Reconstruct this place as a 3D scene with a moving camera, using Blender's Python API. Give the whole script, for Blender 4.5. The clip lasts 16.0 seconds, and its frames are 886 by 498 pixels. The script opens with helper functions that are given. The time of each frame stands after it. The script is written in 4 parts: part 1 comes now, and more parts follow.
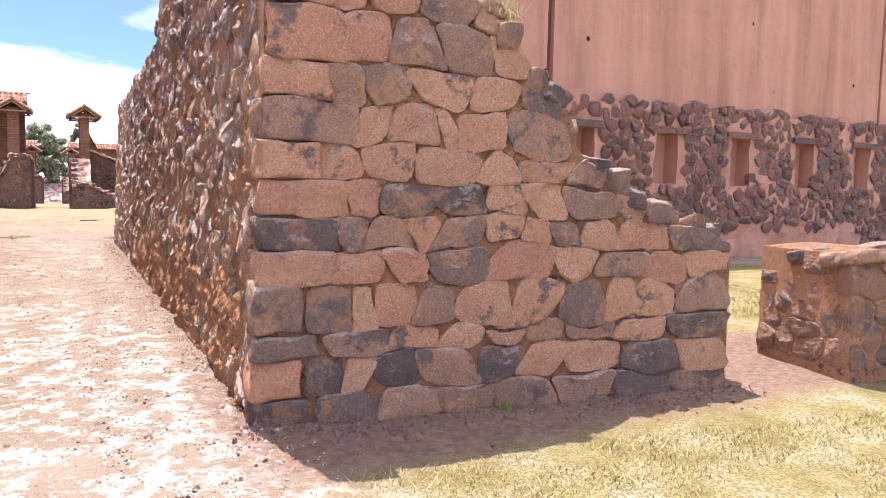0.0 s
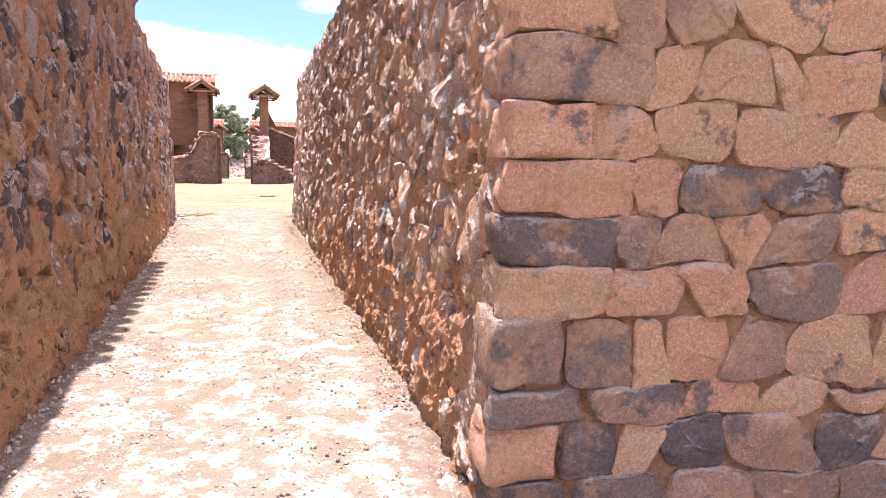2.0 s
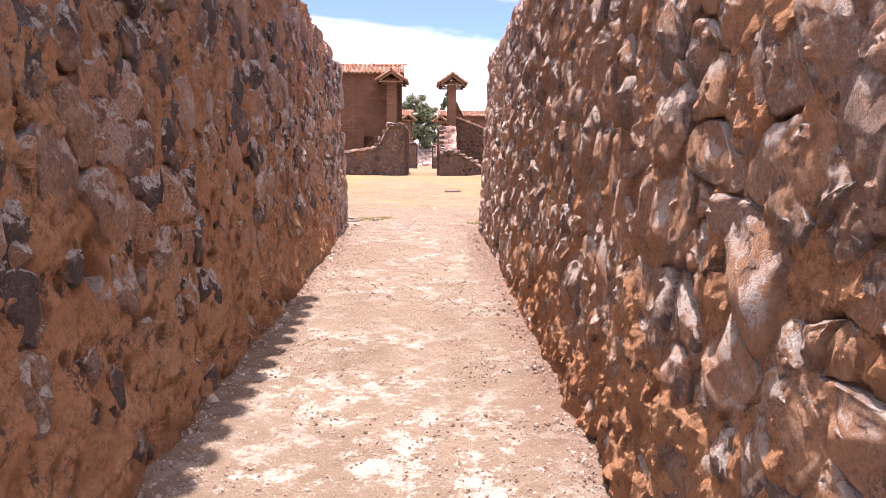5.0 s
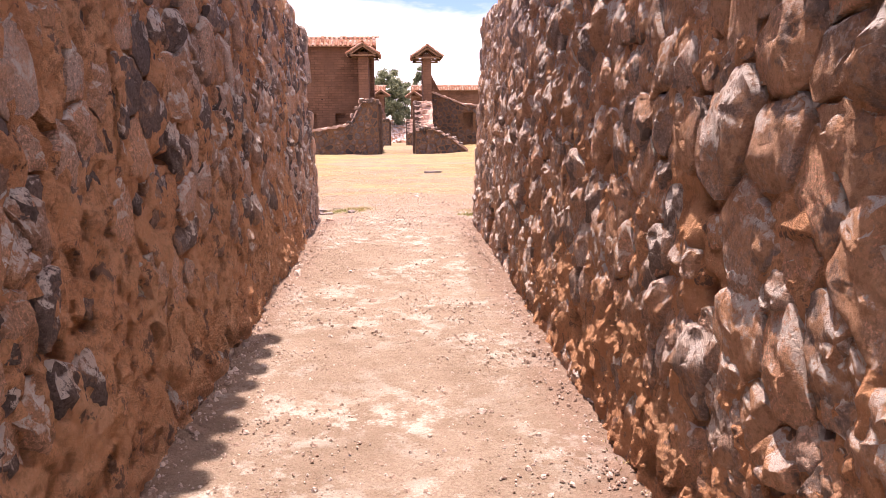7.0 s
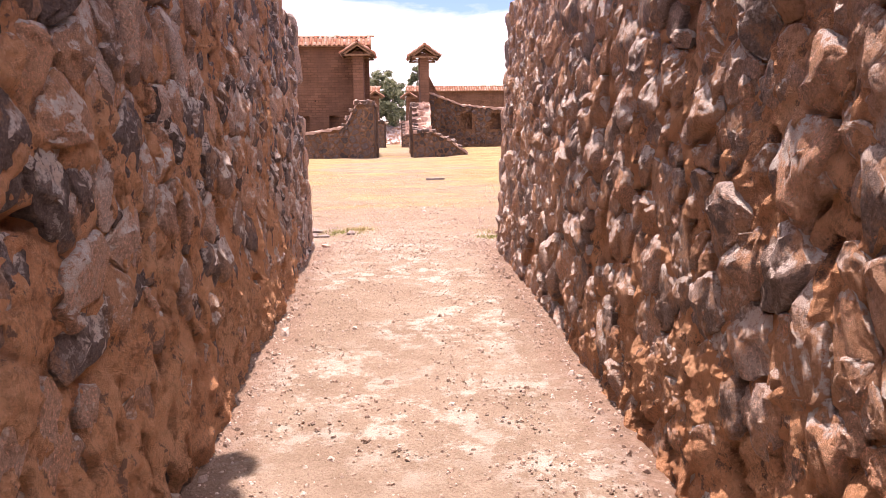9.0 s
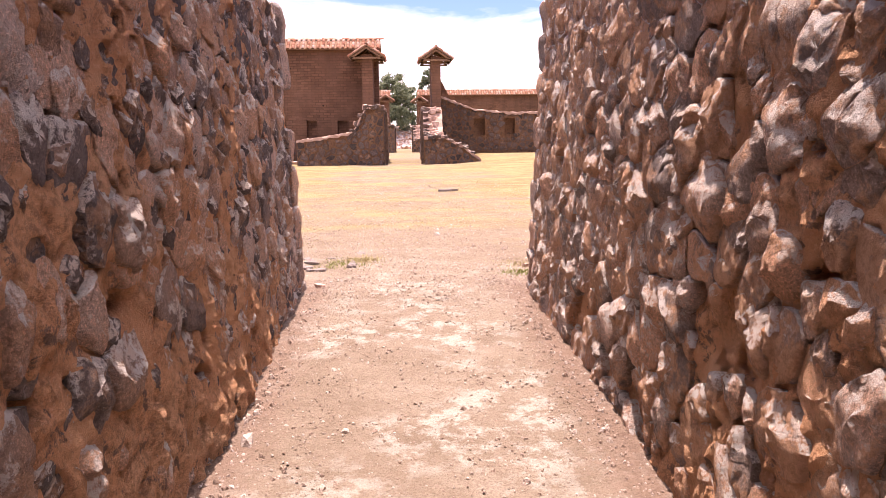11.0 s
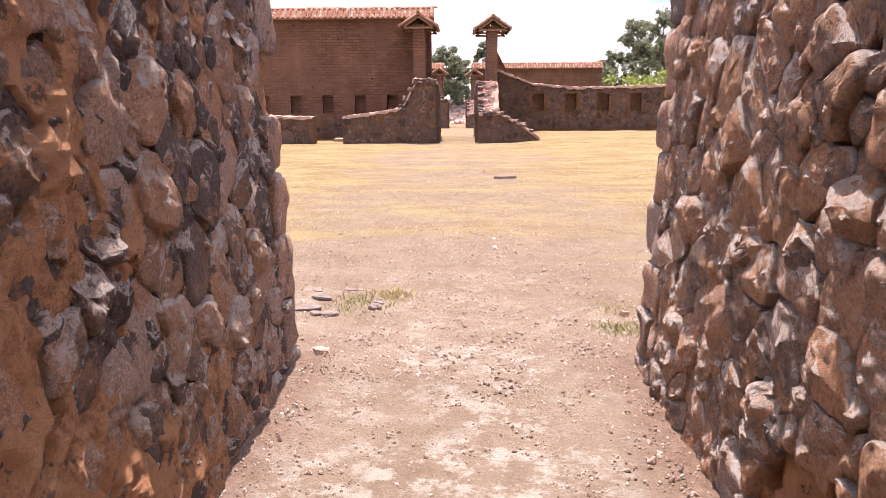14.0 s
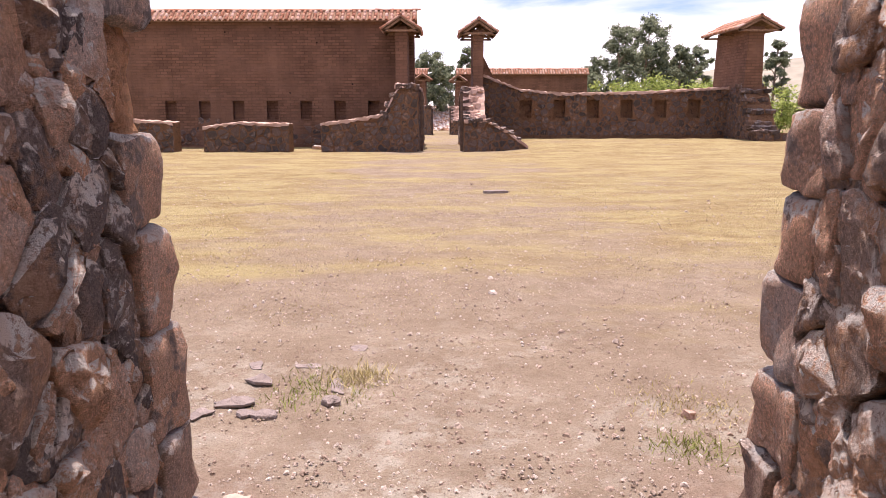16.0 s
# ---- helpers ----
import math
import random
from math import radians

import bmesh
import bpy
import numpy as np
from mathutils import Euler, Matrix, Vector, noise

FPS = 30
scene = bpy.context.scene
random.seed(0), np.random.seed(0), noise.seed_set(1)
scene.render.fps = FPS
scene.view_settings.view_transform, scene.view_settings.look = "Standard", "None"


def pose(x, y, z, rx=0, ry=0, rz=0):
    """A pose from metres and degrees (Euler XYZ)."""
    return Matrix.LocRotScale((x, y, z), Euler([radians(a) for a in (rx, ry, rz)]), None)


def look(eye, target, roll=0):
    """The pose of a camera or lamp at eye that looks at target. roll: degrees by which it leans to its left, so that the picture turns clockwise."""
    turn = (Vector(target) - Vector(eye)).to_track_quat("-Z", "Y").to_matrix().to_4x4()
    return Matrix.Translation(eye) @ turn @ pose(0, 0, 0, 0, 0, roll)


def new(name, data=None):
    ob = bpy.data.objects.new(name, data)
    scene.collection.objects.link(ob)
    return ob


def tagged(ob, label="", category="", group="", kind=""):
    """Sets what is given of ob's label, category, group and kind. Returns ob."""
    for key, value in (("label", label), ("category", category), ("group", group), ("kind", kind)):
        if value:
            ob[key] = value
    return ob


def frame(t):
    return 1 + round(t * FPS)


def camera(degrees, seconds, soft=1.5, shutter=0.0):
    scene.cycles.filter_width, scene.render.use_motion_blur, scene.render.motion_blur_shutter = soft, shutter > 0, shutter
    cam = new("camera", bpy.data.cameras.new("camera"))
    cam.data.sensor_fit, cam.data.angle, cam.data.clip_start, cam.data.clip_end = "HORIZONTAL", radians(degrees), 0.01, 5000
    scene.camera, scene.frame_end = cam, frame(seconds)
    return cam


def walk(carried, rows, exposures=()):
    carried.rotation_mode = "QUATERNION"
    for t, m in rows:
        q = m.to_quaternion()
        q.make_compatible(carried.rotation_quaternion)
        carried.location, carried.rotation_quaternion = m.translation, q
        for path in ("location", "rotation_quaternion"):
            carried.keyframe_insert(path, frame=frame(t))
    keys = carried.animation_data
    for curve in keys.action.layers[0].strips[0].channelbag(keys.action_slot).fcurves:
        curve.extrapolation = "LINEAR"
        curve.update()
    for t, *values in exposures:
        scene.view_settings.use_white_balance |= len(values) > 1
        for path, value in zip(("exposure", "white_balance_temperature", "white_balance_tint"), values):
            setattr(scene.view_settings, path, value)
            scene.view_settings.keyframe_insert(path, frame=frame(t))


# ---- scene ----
cam = camera(63.5, 16.0, soft=0.7)
PATH = [
    (0, (0.026, -4.174, 1.365), (0.979, -2.423, 1.202), 1.3),
    (0.5, (0.014, -3.826, 1.372), (0.902, -2.042, 1.198), 1.0),
    (1, (0.067, -3.431, 1.376), (0.843, -1.598, 1.179), 0.9),
    (1.5, (0.084, -3.043, 1.381), (0.739, -1.166, 1.157), 1.0),
    (2, (0.069, -2.64, 1.391), (0.617, -0.732, 1.15), 1.2),
    (2.5, (0.165, -2.196, 1.41), (0.59, -0.257, 1.162), 1.8),
    (3, (0.223, -1.751, 1.42), (0.547, 0.206, 1.171), 2.0),
    (3.5, (0.283, -1.274, 1.454), (0.512, 0.697, 1.201), 2.0),
    (4, (0.345, -0.846, 1.516), (0.435, 1.135, 1.254), 1.9),
    (4.2, (0.335, -0.675, 1.51), (0.387, 1.307, 1.246), 1.7),
    (6.3, (0.078, 1.163, 1.533), (0.16, 3.133, 1.195), -0.8),
    (6.5, (0.082, 1.341, 1.535), (0.179, 3.309, 1.19), -0.5),
    (7, (0.071, 1.754, 1.575), (0.187, 3.72, 1.226), -0.3),
    (7.5, (0.022, 2.174, 1.588), (0.151, 4.14, 1.244), -0.6),
    (8, (0.001, 2.619, 1.595), (0.14, 4.585, 1.252), -0.5),
    (8.5, (-0.051, 3.051, 1.63), (0.085, 5.015, 1.28), -0.6),
    (9, (-0.112, 3.46, 1.646), (0.02, 5.425, 1.299), -0.6),
    (9.5, (-0.085, 3.905, 1.695), (0.041, 5.873, 1.362), -0.9),
    (12, (-0.089, 5.82, 1.78), (-0.01, 7.787, 1.427), -0.3),
    (12.5, (-0.038, 6.275, 1.813), (0.018, 8.24, 1.444), -0.5),
    (13, (-0.065, 6.678, 1.797), (-0.046, 8.64, 1.41), -0.9),
    (13.5, (-0.081, 7.098, 1.801), (-0.093, 9.057, 1.398), -0.5),
    (14, (-0.038, 7.523, 1.823), (-0.079, 9.481, 1.418), -0.3),
    (14.5, (-0.049, 7.936, 1.83), (-0.096, 9.896, 1.438), 0.1),
    (15, (-0.04, 8.393, 1.845), (-0.075, 10.357, 1.468), 0.3),
    (15.5, (-0.048, 8.822, 1.84), (-0.065, 10.787, 1.465), 0.1),
    (16, (-0.082, 9.288, 1.829), (-0.077, 11.25, 1.44), -0.1),
]
LIGHT = [(0, 1.35, 6600, 24), (1.2, 1.58, 6600, 25), (2.4, 1.68, 6600, 27), (3.5, 1.36, 6650, 29), (4.2, 1.26, 6750, 30), (6.3, 1.28, 7600, 37), (9.5, 1.28, 7600, 38), (12.5, 1.16, 7250, 32), (14.5, 0.97, 7050, 30), (16, 0.74, 6950, 29)]
walk(cam, [(t, look(eye, target, roll)) for t, eye, target, roll in PATH], LIGHT)

# ---- world, sun, exposure ----
SUN_DIR = Vector((-0.036, 0.29, 1.0)).normalized()
world = bpy.data.worlds.new("sky")
scene.world = world
world.use_nodes = True
wn, wl = world.node_tree.nodes, world.node_tree.links
wn.clear()
w_out = wn.new("ShaderNodeOutputWorld")
w_bg = wn.new("ShaderNodeBackground")
w_sky = wn.new("ShaderNodeTexSky")
w_sky.sky_type = "NISHITA"
w_sky.sun_disc = False
w_sky.sun_elevation = math.asin(SUN_DIR.z)
w_sky.sun_rotation = math.atan2(SUN_DIR.x, SUN_DIR.y)
w_sky.altitude = 3400
w_sky.air_density, w_sky.dust_density, w_sky.ozone_density = 1.0, 0.6, 2.2
w_co = wn.new("ShaderNodeTexCoord")
w_map = wn.new("ShaderNodeMapping")
w_map.inputs["Scale"].default_value = (1.1, 1.6, 7.5)
w_map.inputs["Location"].default_value = (0.35, 0.2, 0.0)
w_noise = wn.new("ShaderNodeTexNoise")
w_noise.inputs["Scale"].default_value = 1.5
w_noise.inputs["Detail"].default_value = 7.0
w_noise.inputs["Roughness"].default_value = 0.55
w_noise.inputs["Distortion"].default_value = 0.6
w_sep = wn.new("ShaderNodeSeparateXYZ")
w_low = wn.new("ShaderNodeMapRange")
w_low.inputs["From Min"].default_value = 0.185
w_low.inputs["From Max"].default_value = 0.10
w_low.inputs["To Min"].default_value = 0.0
w_low.inputs["To Max"].default_value = 0.32
w_add = wn.new("ShaderNodeMath")
w_ramp = wn.new("ShaderNodeValToRGB")
w_ramp.color_ramp.elements[0].position = 0.535
w_ramp.color_ramp.elements[0].color = (0.055, 0.055, 0.055, 1)
w_ramp.color_ramp.elements[1].position = 0.82
w_mix = wn.new("ShaderNodeMix")
w_mix.data_type = "RGBA"
w_mix.inputs["B"].default_value = (8.6, 8.8, 9.3, 1)
wl.new(w_co.outputs["Generated"], w_map.inputs["Vector"])
wl.new(w_map.outputs["Vector"], w_noise.inputs["Vector"])
wl.new(w_co.outputs["Generated"], w_sep.inputs["Vector"])
wl.new(w_sep.outputs["Z"], w_low.inputs["Value"])
wl.new(w_noise.outputs["Fac"], w_add.inputs[0])
wl.new(w_low.outputs["Result"], w_add.inputs[1])
w_high = wn.new("ShaderNodeMapRange")
w_high.inputs["From Min"].default_value = 0.42
w_high.inputs["From Max"].default_value = 0.80
w_high.inputs["To Max"].default_value = 0.34
w_sum = wn.new("ShaderNodeMath")
wl.new(w_sep.outputs["Z"], w_high.inputs["Value"])
wl.new(w_add.outputs["Value"], w_sum.inputs[0])
wl.new(w_high.outputs["Result"], w_sum.inputs[1])
wl.new(w_sum.outputs["Value"], w_ramp.inputs["Fac"])
wl.new(w_ramp.outputs["Color"], w_mix.inputs["Factor"])
w_deep = wn.new("ShaderNodeMix")
w_deep.data_type, w_deep.blend_type = "RGBA", "MULTIPLY"
w_deep.inputs["Factor"].default_value = 1.0
w_deep.inputs["B"].default_value = (0.42, 0.62, 0.95, 1)
wl.new(w_sky.outputs["Color"], w_deep.inputs["A"])
wl.new(w_deep.outputs["Result"], w_mix.inputs["A"])
wl.new(w_mix.outputs["Result"], w_bg.inputs["Color"])
wl.new(w_bg.outputs["Background"], w_out.inputs["Surface"])
w_bg.inputs["Strength"].default_value = 0.12

sun_data = bpy.data.lights.new("sun", "SUN")
sun_data.energy, sun_data.angle, sun_data.color = 4.3, radians(0.53), (1.0, 0.955, 0.88)
sun = new("sun", sun_data)
sun.matrix_world = look(SUN_DIR * 60, (0, 0, 0))


# ---- materials ----
class Nodes:
    """A small wrapper to write node trees on few lines."""

    def __init__(self, name):
        self.mat = bpy.data.materials.new(name)
        self.mat.use_nodes = True
        self.t = self.mat.node_tree
        self.bsdf = self.t.nodes["Principled BSDF"]
        geo = self.t.nodes.new("ShaderNodeNewGeometry")
        self.pos, self.island, self.normal = geo.outputs["Position"], geo.outputs["Random Per Island"], geo.outputs["Normal"]

    def link(self, value, socket):
        if hasattr(value, "is_output"):
            self.t.links.new(value, socket)
        else:
            socket.default_value = value

    def noise(self, scale, detail=4.0, rough=0.55, vector=None, distort=0.0):
        n = self.t.nodes.new("ShaderNodeTexNoise")
        n.inputs["Scale"].default_value, n.inputs["Detail"].default_value = scale, detail
        n.inputs["Roughness"].default_value, n.inputs["Distortion"].default_value = rough, distort
        self.link(vector or self.pos, n.inputs["Vector"])
        return n.outputs["Fac"]

    def voronoi(self, scale, vector=None, feature="F1", out="Distance"):
        n = self.t.nodes.new("ShaderNodeTexVoronoi")
        n.feature = feature
        n.inputs["Scale"].default_value = scale
        self.link(vector or self.pos, n.inputs["Vector"])
        return n.outputs[out]

    def math(self, op, a, b=0.0):
        n = self.t.nodes.new("ShaderNodeMath")
        n.operation = op
        self.link(a, n.inputs[0])
        self.link(b, n.inputs[1])
        return n.outputs["Value"]

    def span(self, value, lo, hi, to_lo=0.0, to_hi=1.0):
        n = self.t.nodes.new("ShaderNodeMapRange")
        for key, v in (("Value", value), ("From Min", lo), ("From Max", hi), ("To Min", to_lo), ("To Max", to_hi)):
            self.link(v, n.inputs[key])
        return n.outputs["Result"]

    def ramp(self, fac, stops):
        n = self.t.nodes.new("ShaderNodeValToRGB")
        e = n.color_ramp.elements
        while len(e) < len(stops):
            e.new(0.5)
        for el, (p, c) in zip(e, stops):
            el.position, el.color = p, (*c, 1)
        self.link(fac, n.inputs["Fac"])
        return n.outputs["Color"]

    def mix(self, fac, a, b, how="MIX"):
        n = self.t.nodes.new("ShaderNodeMix")
        n.data_type, n.blend_type = "RGBA", how
        for value, key in ((fac, "Factor"), (a, "A"), (b, "B")):
            self.link((*value, 1) if isinstance(value, tuple) and len(value) == 3 else value, n.inputs[key])
        return n.outputs["Result"]

    def sep(self, vector):
        n = self.t.nodes.new("ShaderNodeSeparateXYZ")
        self.link(vector, n.inputs[0])
        return n.outputs

    def stretch(self, sx, sy, sz):
        n = self.t.nodes.new("ShaderNodeMapping")
        n.inputs["Scale"].default_value = (sx, sy, sz)
        self.link(self.pos, n.inputs["Vector"])
        return n.outputs["Vector"]

    def shifted(self, rnd):
        n = self.t.nodes.new("ShaderNodeVectorMath")
        n.operation = "ADD"
        self.link(self.pos, n.inputs[0])
        self.link(self.math("MULTIPLY", rnd, 37.0), n.inputs[1])
        return n.outputs["Vector"]

    def random(self):
        return self.t.nodes.new("ShaderNodeObjectInfo").outputs["Random"]

    def done(self, colour, rough=0.9, height=None, depth=0.02, strength=1.0, spec=0.25):
        self.link(colour, self.bsdf.inputs["Base Color"])
        self.link(rough, self.bsdf.inputs["Roughness"])
        self.bsdf.inputs["Specular IOR Level"].default_value = spec
        if height is not None:
            b = self.t.nodes.new("ShaderNodeBump")
            b.inputs["Strength"].default_value, b.inputs["Distance"].default_value = strength, depth
            self.link(height, b.inputs["Height"])
            self.link(b.outputs["Normal"], self.bsdf.inputs["Normal"])
        return self.mat


MUD = (0.84, 0.48, 0.285)
STONES = [(0.10, (0.25, 0.20, 0.185)), (0.34, (0.42, 0.315, 0.27)), (0.5, (0.66, 0.43, 0.32)), (0.68, (0.80, 0.46, 0.30)),
          (0.82, (0.70, 0.48, 0.38)), (0.95, (0.66, 0.54, 0.49))]
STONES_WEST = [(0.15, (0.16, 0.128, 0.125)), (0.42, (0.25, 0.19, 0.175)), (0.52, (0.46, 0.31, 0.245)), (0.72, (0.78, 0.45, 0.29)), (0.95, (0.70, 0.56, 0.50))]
DRESSED = [(0.1, (0.66, 0.39, 0.265)), (0.35, (0.86, 0.51, 0.335)), (0.6, (0.90, 0.54, 0.35)), (0.8, (0.86, 0.46, 0.30)), (0.95, (0.72, 0.38, 0.275))]
DRESSED_DARK = [(0.1, (0.17, 0.135, 0.13)), (0.4, (0.29, 0.22, 0.195)), (0.65, (0.44, 0.30, 0.235)), (0.95, (0.66, 0.41, 0.29))]
LOW = [(0.1, (0.20, 0.16, 0.15)), (0.4, (0.38, 0.25, 0.19)), (0.65, (0.62, 0.35, 0.23)), (0.95, (0.48, 0.28, 0.20))]
REDDISH = [(0.1, (0.20, 0.12, 0.11)), (0.4, (0.44, 0.235, 0.185)), (0.7, (0.52, 0.285, 0.22)), (0.95, (0.36, 0.21, 0.18))]
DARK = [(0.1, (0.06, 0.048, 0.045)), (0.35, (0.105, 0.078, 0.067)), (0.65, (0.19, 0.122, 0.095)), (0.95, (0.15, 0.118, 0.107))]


def stone_material(name, stops, single, lichen_lit=0.35, mud=0.5, coarse=1.0, bare=0.0):
    n = Nodes(name)
    rnd = n.random() if single else n.island
    tint = n.math("ADD", n.math("MULTIPLY", rnd, 0.72), n.math("MULTIPLY", n.noise(4.5, 6, 0.65), 0.40))
    base = n.ramp(tint, stops)
    grain = n.noise(58, 7, 0.8)
    base = n.mix(n.span(grain, 0.47, 0.58, 0.0, 0.3 + 0.4 * coarse), base, n.mix(1.0, base, (0.50, 0.46, 0.44), "MULTIPLY"))
    base = n.mix(n.span(n.noise(105, 4, 0.7), 0.53, 0.60, 0.0, 0.75), base, n.mix(1.0, base, (1.6, 1.55, 1.5), "MULTIPLY"))
    stain = n.span(n.noise(2.9, 8, 0.74), 0.62 - 0.2 * mud, 0.66 - 0.15 * mud)
    base = n.mix(n.math("MULTIPLY", stain, 0.9 * mud), base, n.mix(n.span(n.noise(31, 6, 0.75), 0.47, 0.6), MUD, (0.60, 0.29, 0.15)))
    patch = n.span(n.noise(3.4, 9, 0.70, vector=n.shifted(rnd)), 0.535 - 0.03 * coarse + bare, 0.59 - 0.03 * coarse + bare)
    base = n.mix(n.math("MULTIPLY", patch, 0.86), base, n.mix(n.span(n.noise(40, 5, 0.7), 0.42, 0.6), (0.18, 0.148, 0.142), (0.30, 0.245, 0.23)))
    # pale lichen by noise, plus sunlit tops painted white on upward-facing stone
    lit_crust = n.math("ADD", n.noise(3.6, 6, 0.68), n.math("MULTIPLY", n.sep(n.normal)[2], 0.42))
    speck = n.span(n.noise(32, 8, 0.82), 0.42, 0.49)
    lit_tops = n.math("MULTIPLY", n.span(lit_crust, 0.66 - 0.06 * lichen_lit, 0.70 - 0.04 * lichen_lit), speck)
    base = n.mix(n.math("MULTIPLY", lit_tops, min(1.0, lichen_lit * 1.1)), base, n.mix(n.span(n.noise(11, 4), 0.4, 0.6), (0.88, 0.83, 0.79), (0.84, 0.70, 0.62)))
    spots = n.math("MULTIPLY", n.span(n.noise(17, 7, 0.78), 0.555, 0.59), n.span(n.noise(2.1, 3), 0.48, 0.6))
    base = n.mix(n.math("MULTIPLY", spots, 0.6 * lichen_lit), base, (0.80, 0.74, 0.70))
    h = n.math("ADD", n.math("MULTIPLY", n.noise(14, 9, 0.78), 1.5), n.math("MULTIPLY", grain, 1.0))
    h = n.math("ADD", h, n.math("MULTIPLY", n.span(n.voronoi(60), 0.0, 0.35), 0.3))
    return n.done(base, 0.92, h, 0.045 + 0.035 * coarse, 1.0)


M_RUBBLE = stone_material("rubble stone", STONES, True, 0.95, 0.8, 1.0, 0.07)
M_RUBBLE_FAR = stone_material("rubble stone joined", STONES, False, 0.95, 0.8, 1.0, 0.07)
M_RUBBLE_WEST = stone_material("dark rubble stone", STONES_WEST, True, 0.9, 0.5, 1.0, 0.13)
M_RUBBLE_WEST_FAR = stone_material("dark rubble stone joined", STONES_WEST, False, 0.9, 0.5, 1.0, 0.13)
M_DRESSED = stone_material("dressed stone", DRESSED, True, 0.30, 0.6, 0.35, 0.045)
M_DRESSED_DARK = stone_material("dark dressed stone", DRESSED_DARK, True, 0.35, 0.6, 0.4, 0.03)
M_LOW = stone_material("low wall stone", LOW, True, 0.3, 0.5, 0.5, 0.02)
M_REDDISH = stone_material("reddish wall stone", REDDISH, True, 0.2, 0.2)
M_REDDISH_FAR = stone_material("reddish wall stone joined", REDDISH, False, 0.2, 0.2)
M_QUOIN = stone_material("quoin stone", STONES, True, 0.9, 0.3, 1.0, 0.04)
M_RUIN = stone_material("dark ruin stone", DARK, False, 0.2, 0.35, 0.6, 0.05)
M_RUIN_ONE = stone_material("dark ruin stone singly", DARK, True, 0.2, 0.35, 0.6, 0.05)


def mud_material(name="mud mortar", tone=1.0):
    n = Nodes(name)
    c = n.ramp(n.noise(1.6, 6, 0.6), [(0.3, (0.78, 0.41, 0.225)), (0.5, (0.86, 0.49, 0.275)), (0.7, (0.88, 0.56, 0.345))])
    coat = n.span(n.noise(3.1, 5, 0.6), 0.38, 0.56, 0.12, 0.72)
    c = n.mix(n.math("MULTIPLY", n.span(n.noise(30, 8, 0.8), 0.46, 0.58), coat), c, (0.40, 0.20, 0.115))
    c = n.mix(n.span(n.noise(80, 5, 0.75), 0.54, 0.61, 0, 0.65), c, (0.92, 0.60, 0.38))
    c = n.mix(n.math("MULTIPLY", n.span(n.noise(6.5, 9, 0.76), 0.575, 0.60), 0.8), c, (0.20, 0.145, 0.125))
    c = n.mix(1.0, c, (tone, tone * 0.94, tone * 0.94), "MULTIPLY")
    h = n.math("ADD", n.noise(15, 9, 0.76), n.math("MULTIPLY", n.noise(60, 6, 0.78), 0.9))
    return n.done(c, 0.95, h, 0.11, 1.0, 0.15)


def adobe_material(name, light, dark, streak=0.5, bricks=0.0):
    n = Nodes(name)
    c = n.ramp(n.noise(0.7, 6, 0.6), [(0.3, dark), (0.7, light)])
    runs = n.noise(1.0, 5, 0.6, vector=n.stretch(2.6, 2.6, 0.22))
    c = n.mix(n.math("MULTIPLY", n.span(runs, 0.52, 0.72), streak), c, tuple(min(1, v * 1.25) for v in light))
    c = n.mix(n.math("MULTIPLY", n.span(runs, 0.47, 0.3), streak), c, tuple(v * 0.6 for v in dark))
    rows = n.noise(1.0, 4, 0.6, vector=n.stretch(1.2, 1.2, 9.0))
    c = n.mix(n.span(rows, 0.6, 0.72, 0, 0.45 if bricks else 0.12), c, tuple(v * 0.55 for v in dark))
    dots = n.math("MULTIPLY", n.span(n.voronoi(1.1), 0.07, 0.04), n.span(n.noise(0.9, 2), 0.45, 0.5))
    c = n.mix(dots, c, (0.03, 0.02, 0.015))
    h = n.math("ADD", n.noise(6, 6, 0.6), n.math("MULTIPLY", rows, 1.4 if bricks else 0.3))
    if bricks:
        flat = n.t.nodes.new("ShaderNodeCombineXYZ")
        x, y, z = n.sep(n.pos)
        n.link(n.math("ADD", n.math("ADD", x, y), n.math("MULTIPLY", n.noise(1.5, 3), 0.25)), flat.inputs[0])
        n.link(n.math("ADD", z, n.math("MULTIPLY", n.noise(0.9, 3), 0.10)), flat.inputs[1])
        b = n.t.nodes.new("ShaderNodeTexBrick")
        n.link(flat.outputs[0], b.inputs["Vector"])
        for key, value in (("Scale", 1.0), ("Brick Width", 0.42), ("Row Height", 0.15), ("Mortar Size", 0.022), ("Mortar Smooth", 0.6), ("Bias", 0.0)):
            b.inputs[key].default_value = value
        b.inputs["Color1"].default_value, b.inputs["Color2"].default_value, b.inputs["Mortar"].default_value = (0.72, 0.70, 0.68, 1), (1.15, 1.12, 1.1, 1), (0.55, 0.53, 0.5, 1)
        c = n.mix(n.span(n.noise(0.6, 4), 0.4, 0.62, 0.25 * bricks, bricks), c, n.mix(1.0, c, b.outputs["Color"], "MULTIPLY"))
    return n.done(c, 0.95, h, 0.04, 0.6, 0.12)


M_MUD = mud_material()
M_JOINT = mud_material("dressed wall mortar", 0.8)
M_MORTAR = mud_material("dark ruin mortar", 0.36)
M_ADOBE = adobe_material("smooth adobe plaster", (0.50, 0.285, 0.21), (0.42, 0.225, 0.16), 0.5)
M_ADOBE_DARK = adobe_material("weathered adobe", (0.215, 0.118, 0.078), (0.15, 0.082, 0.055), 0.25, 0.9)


def capping_material():
    n = Nodes("pale clay capping")
    c = n.ramp(n.noise(2.5, 5, 0.6), [(0.35, (0.36, 0.23, 0.18)), (0.65, (0.58, 0.41, 0.34))])
    return n.done(c, 0.95, n.noise(20, 6, 0.65), 0.03)


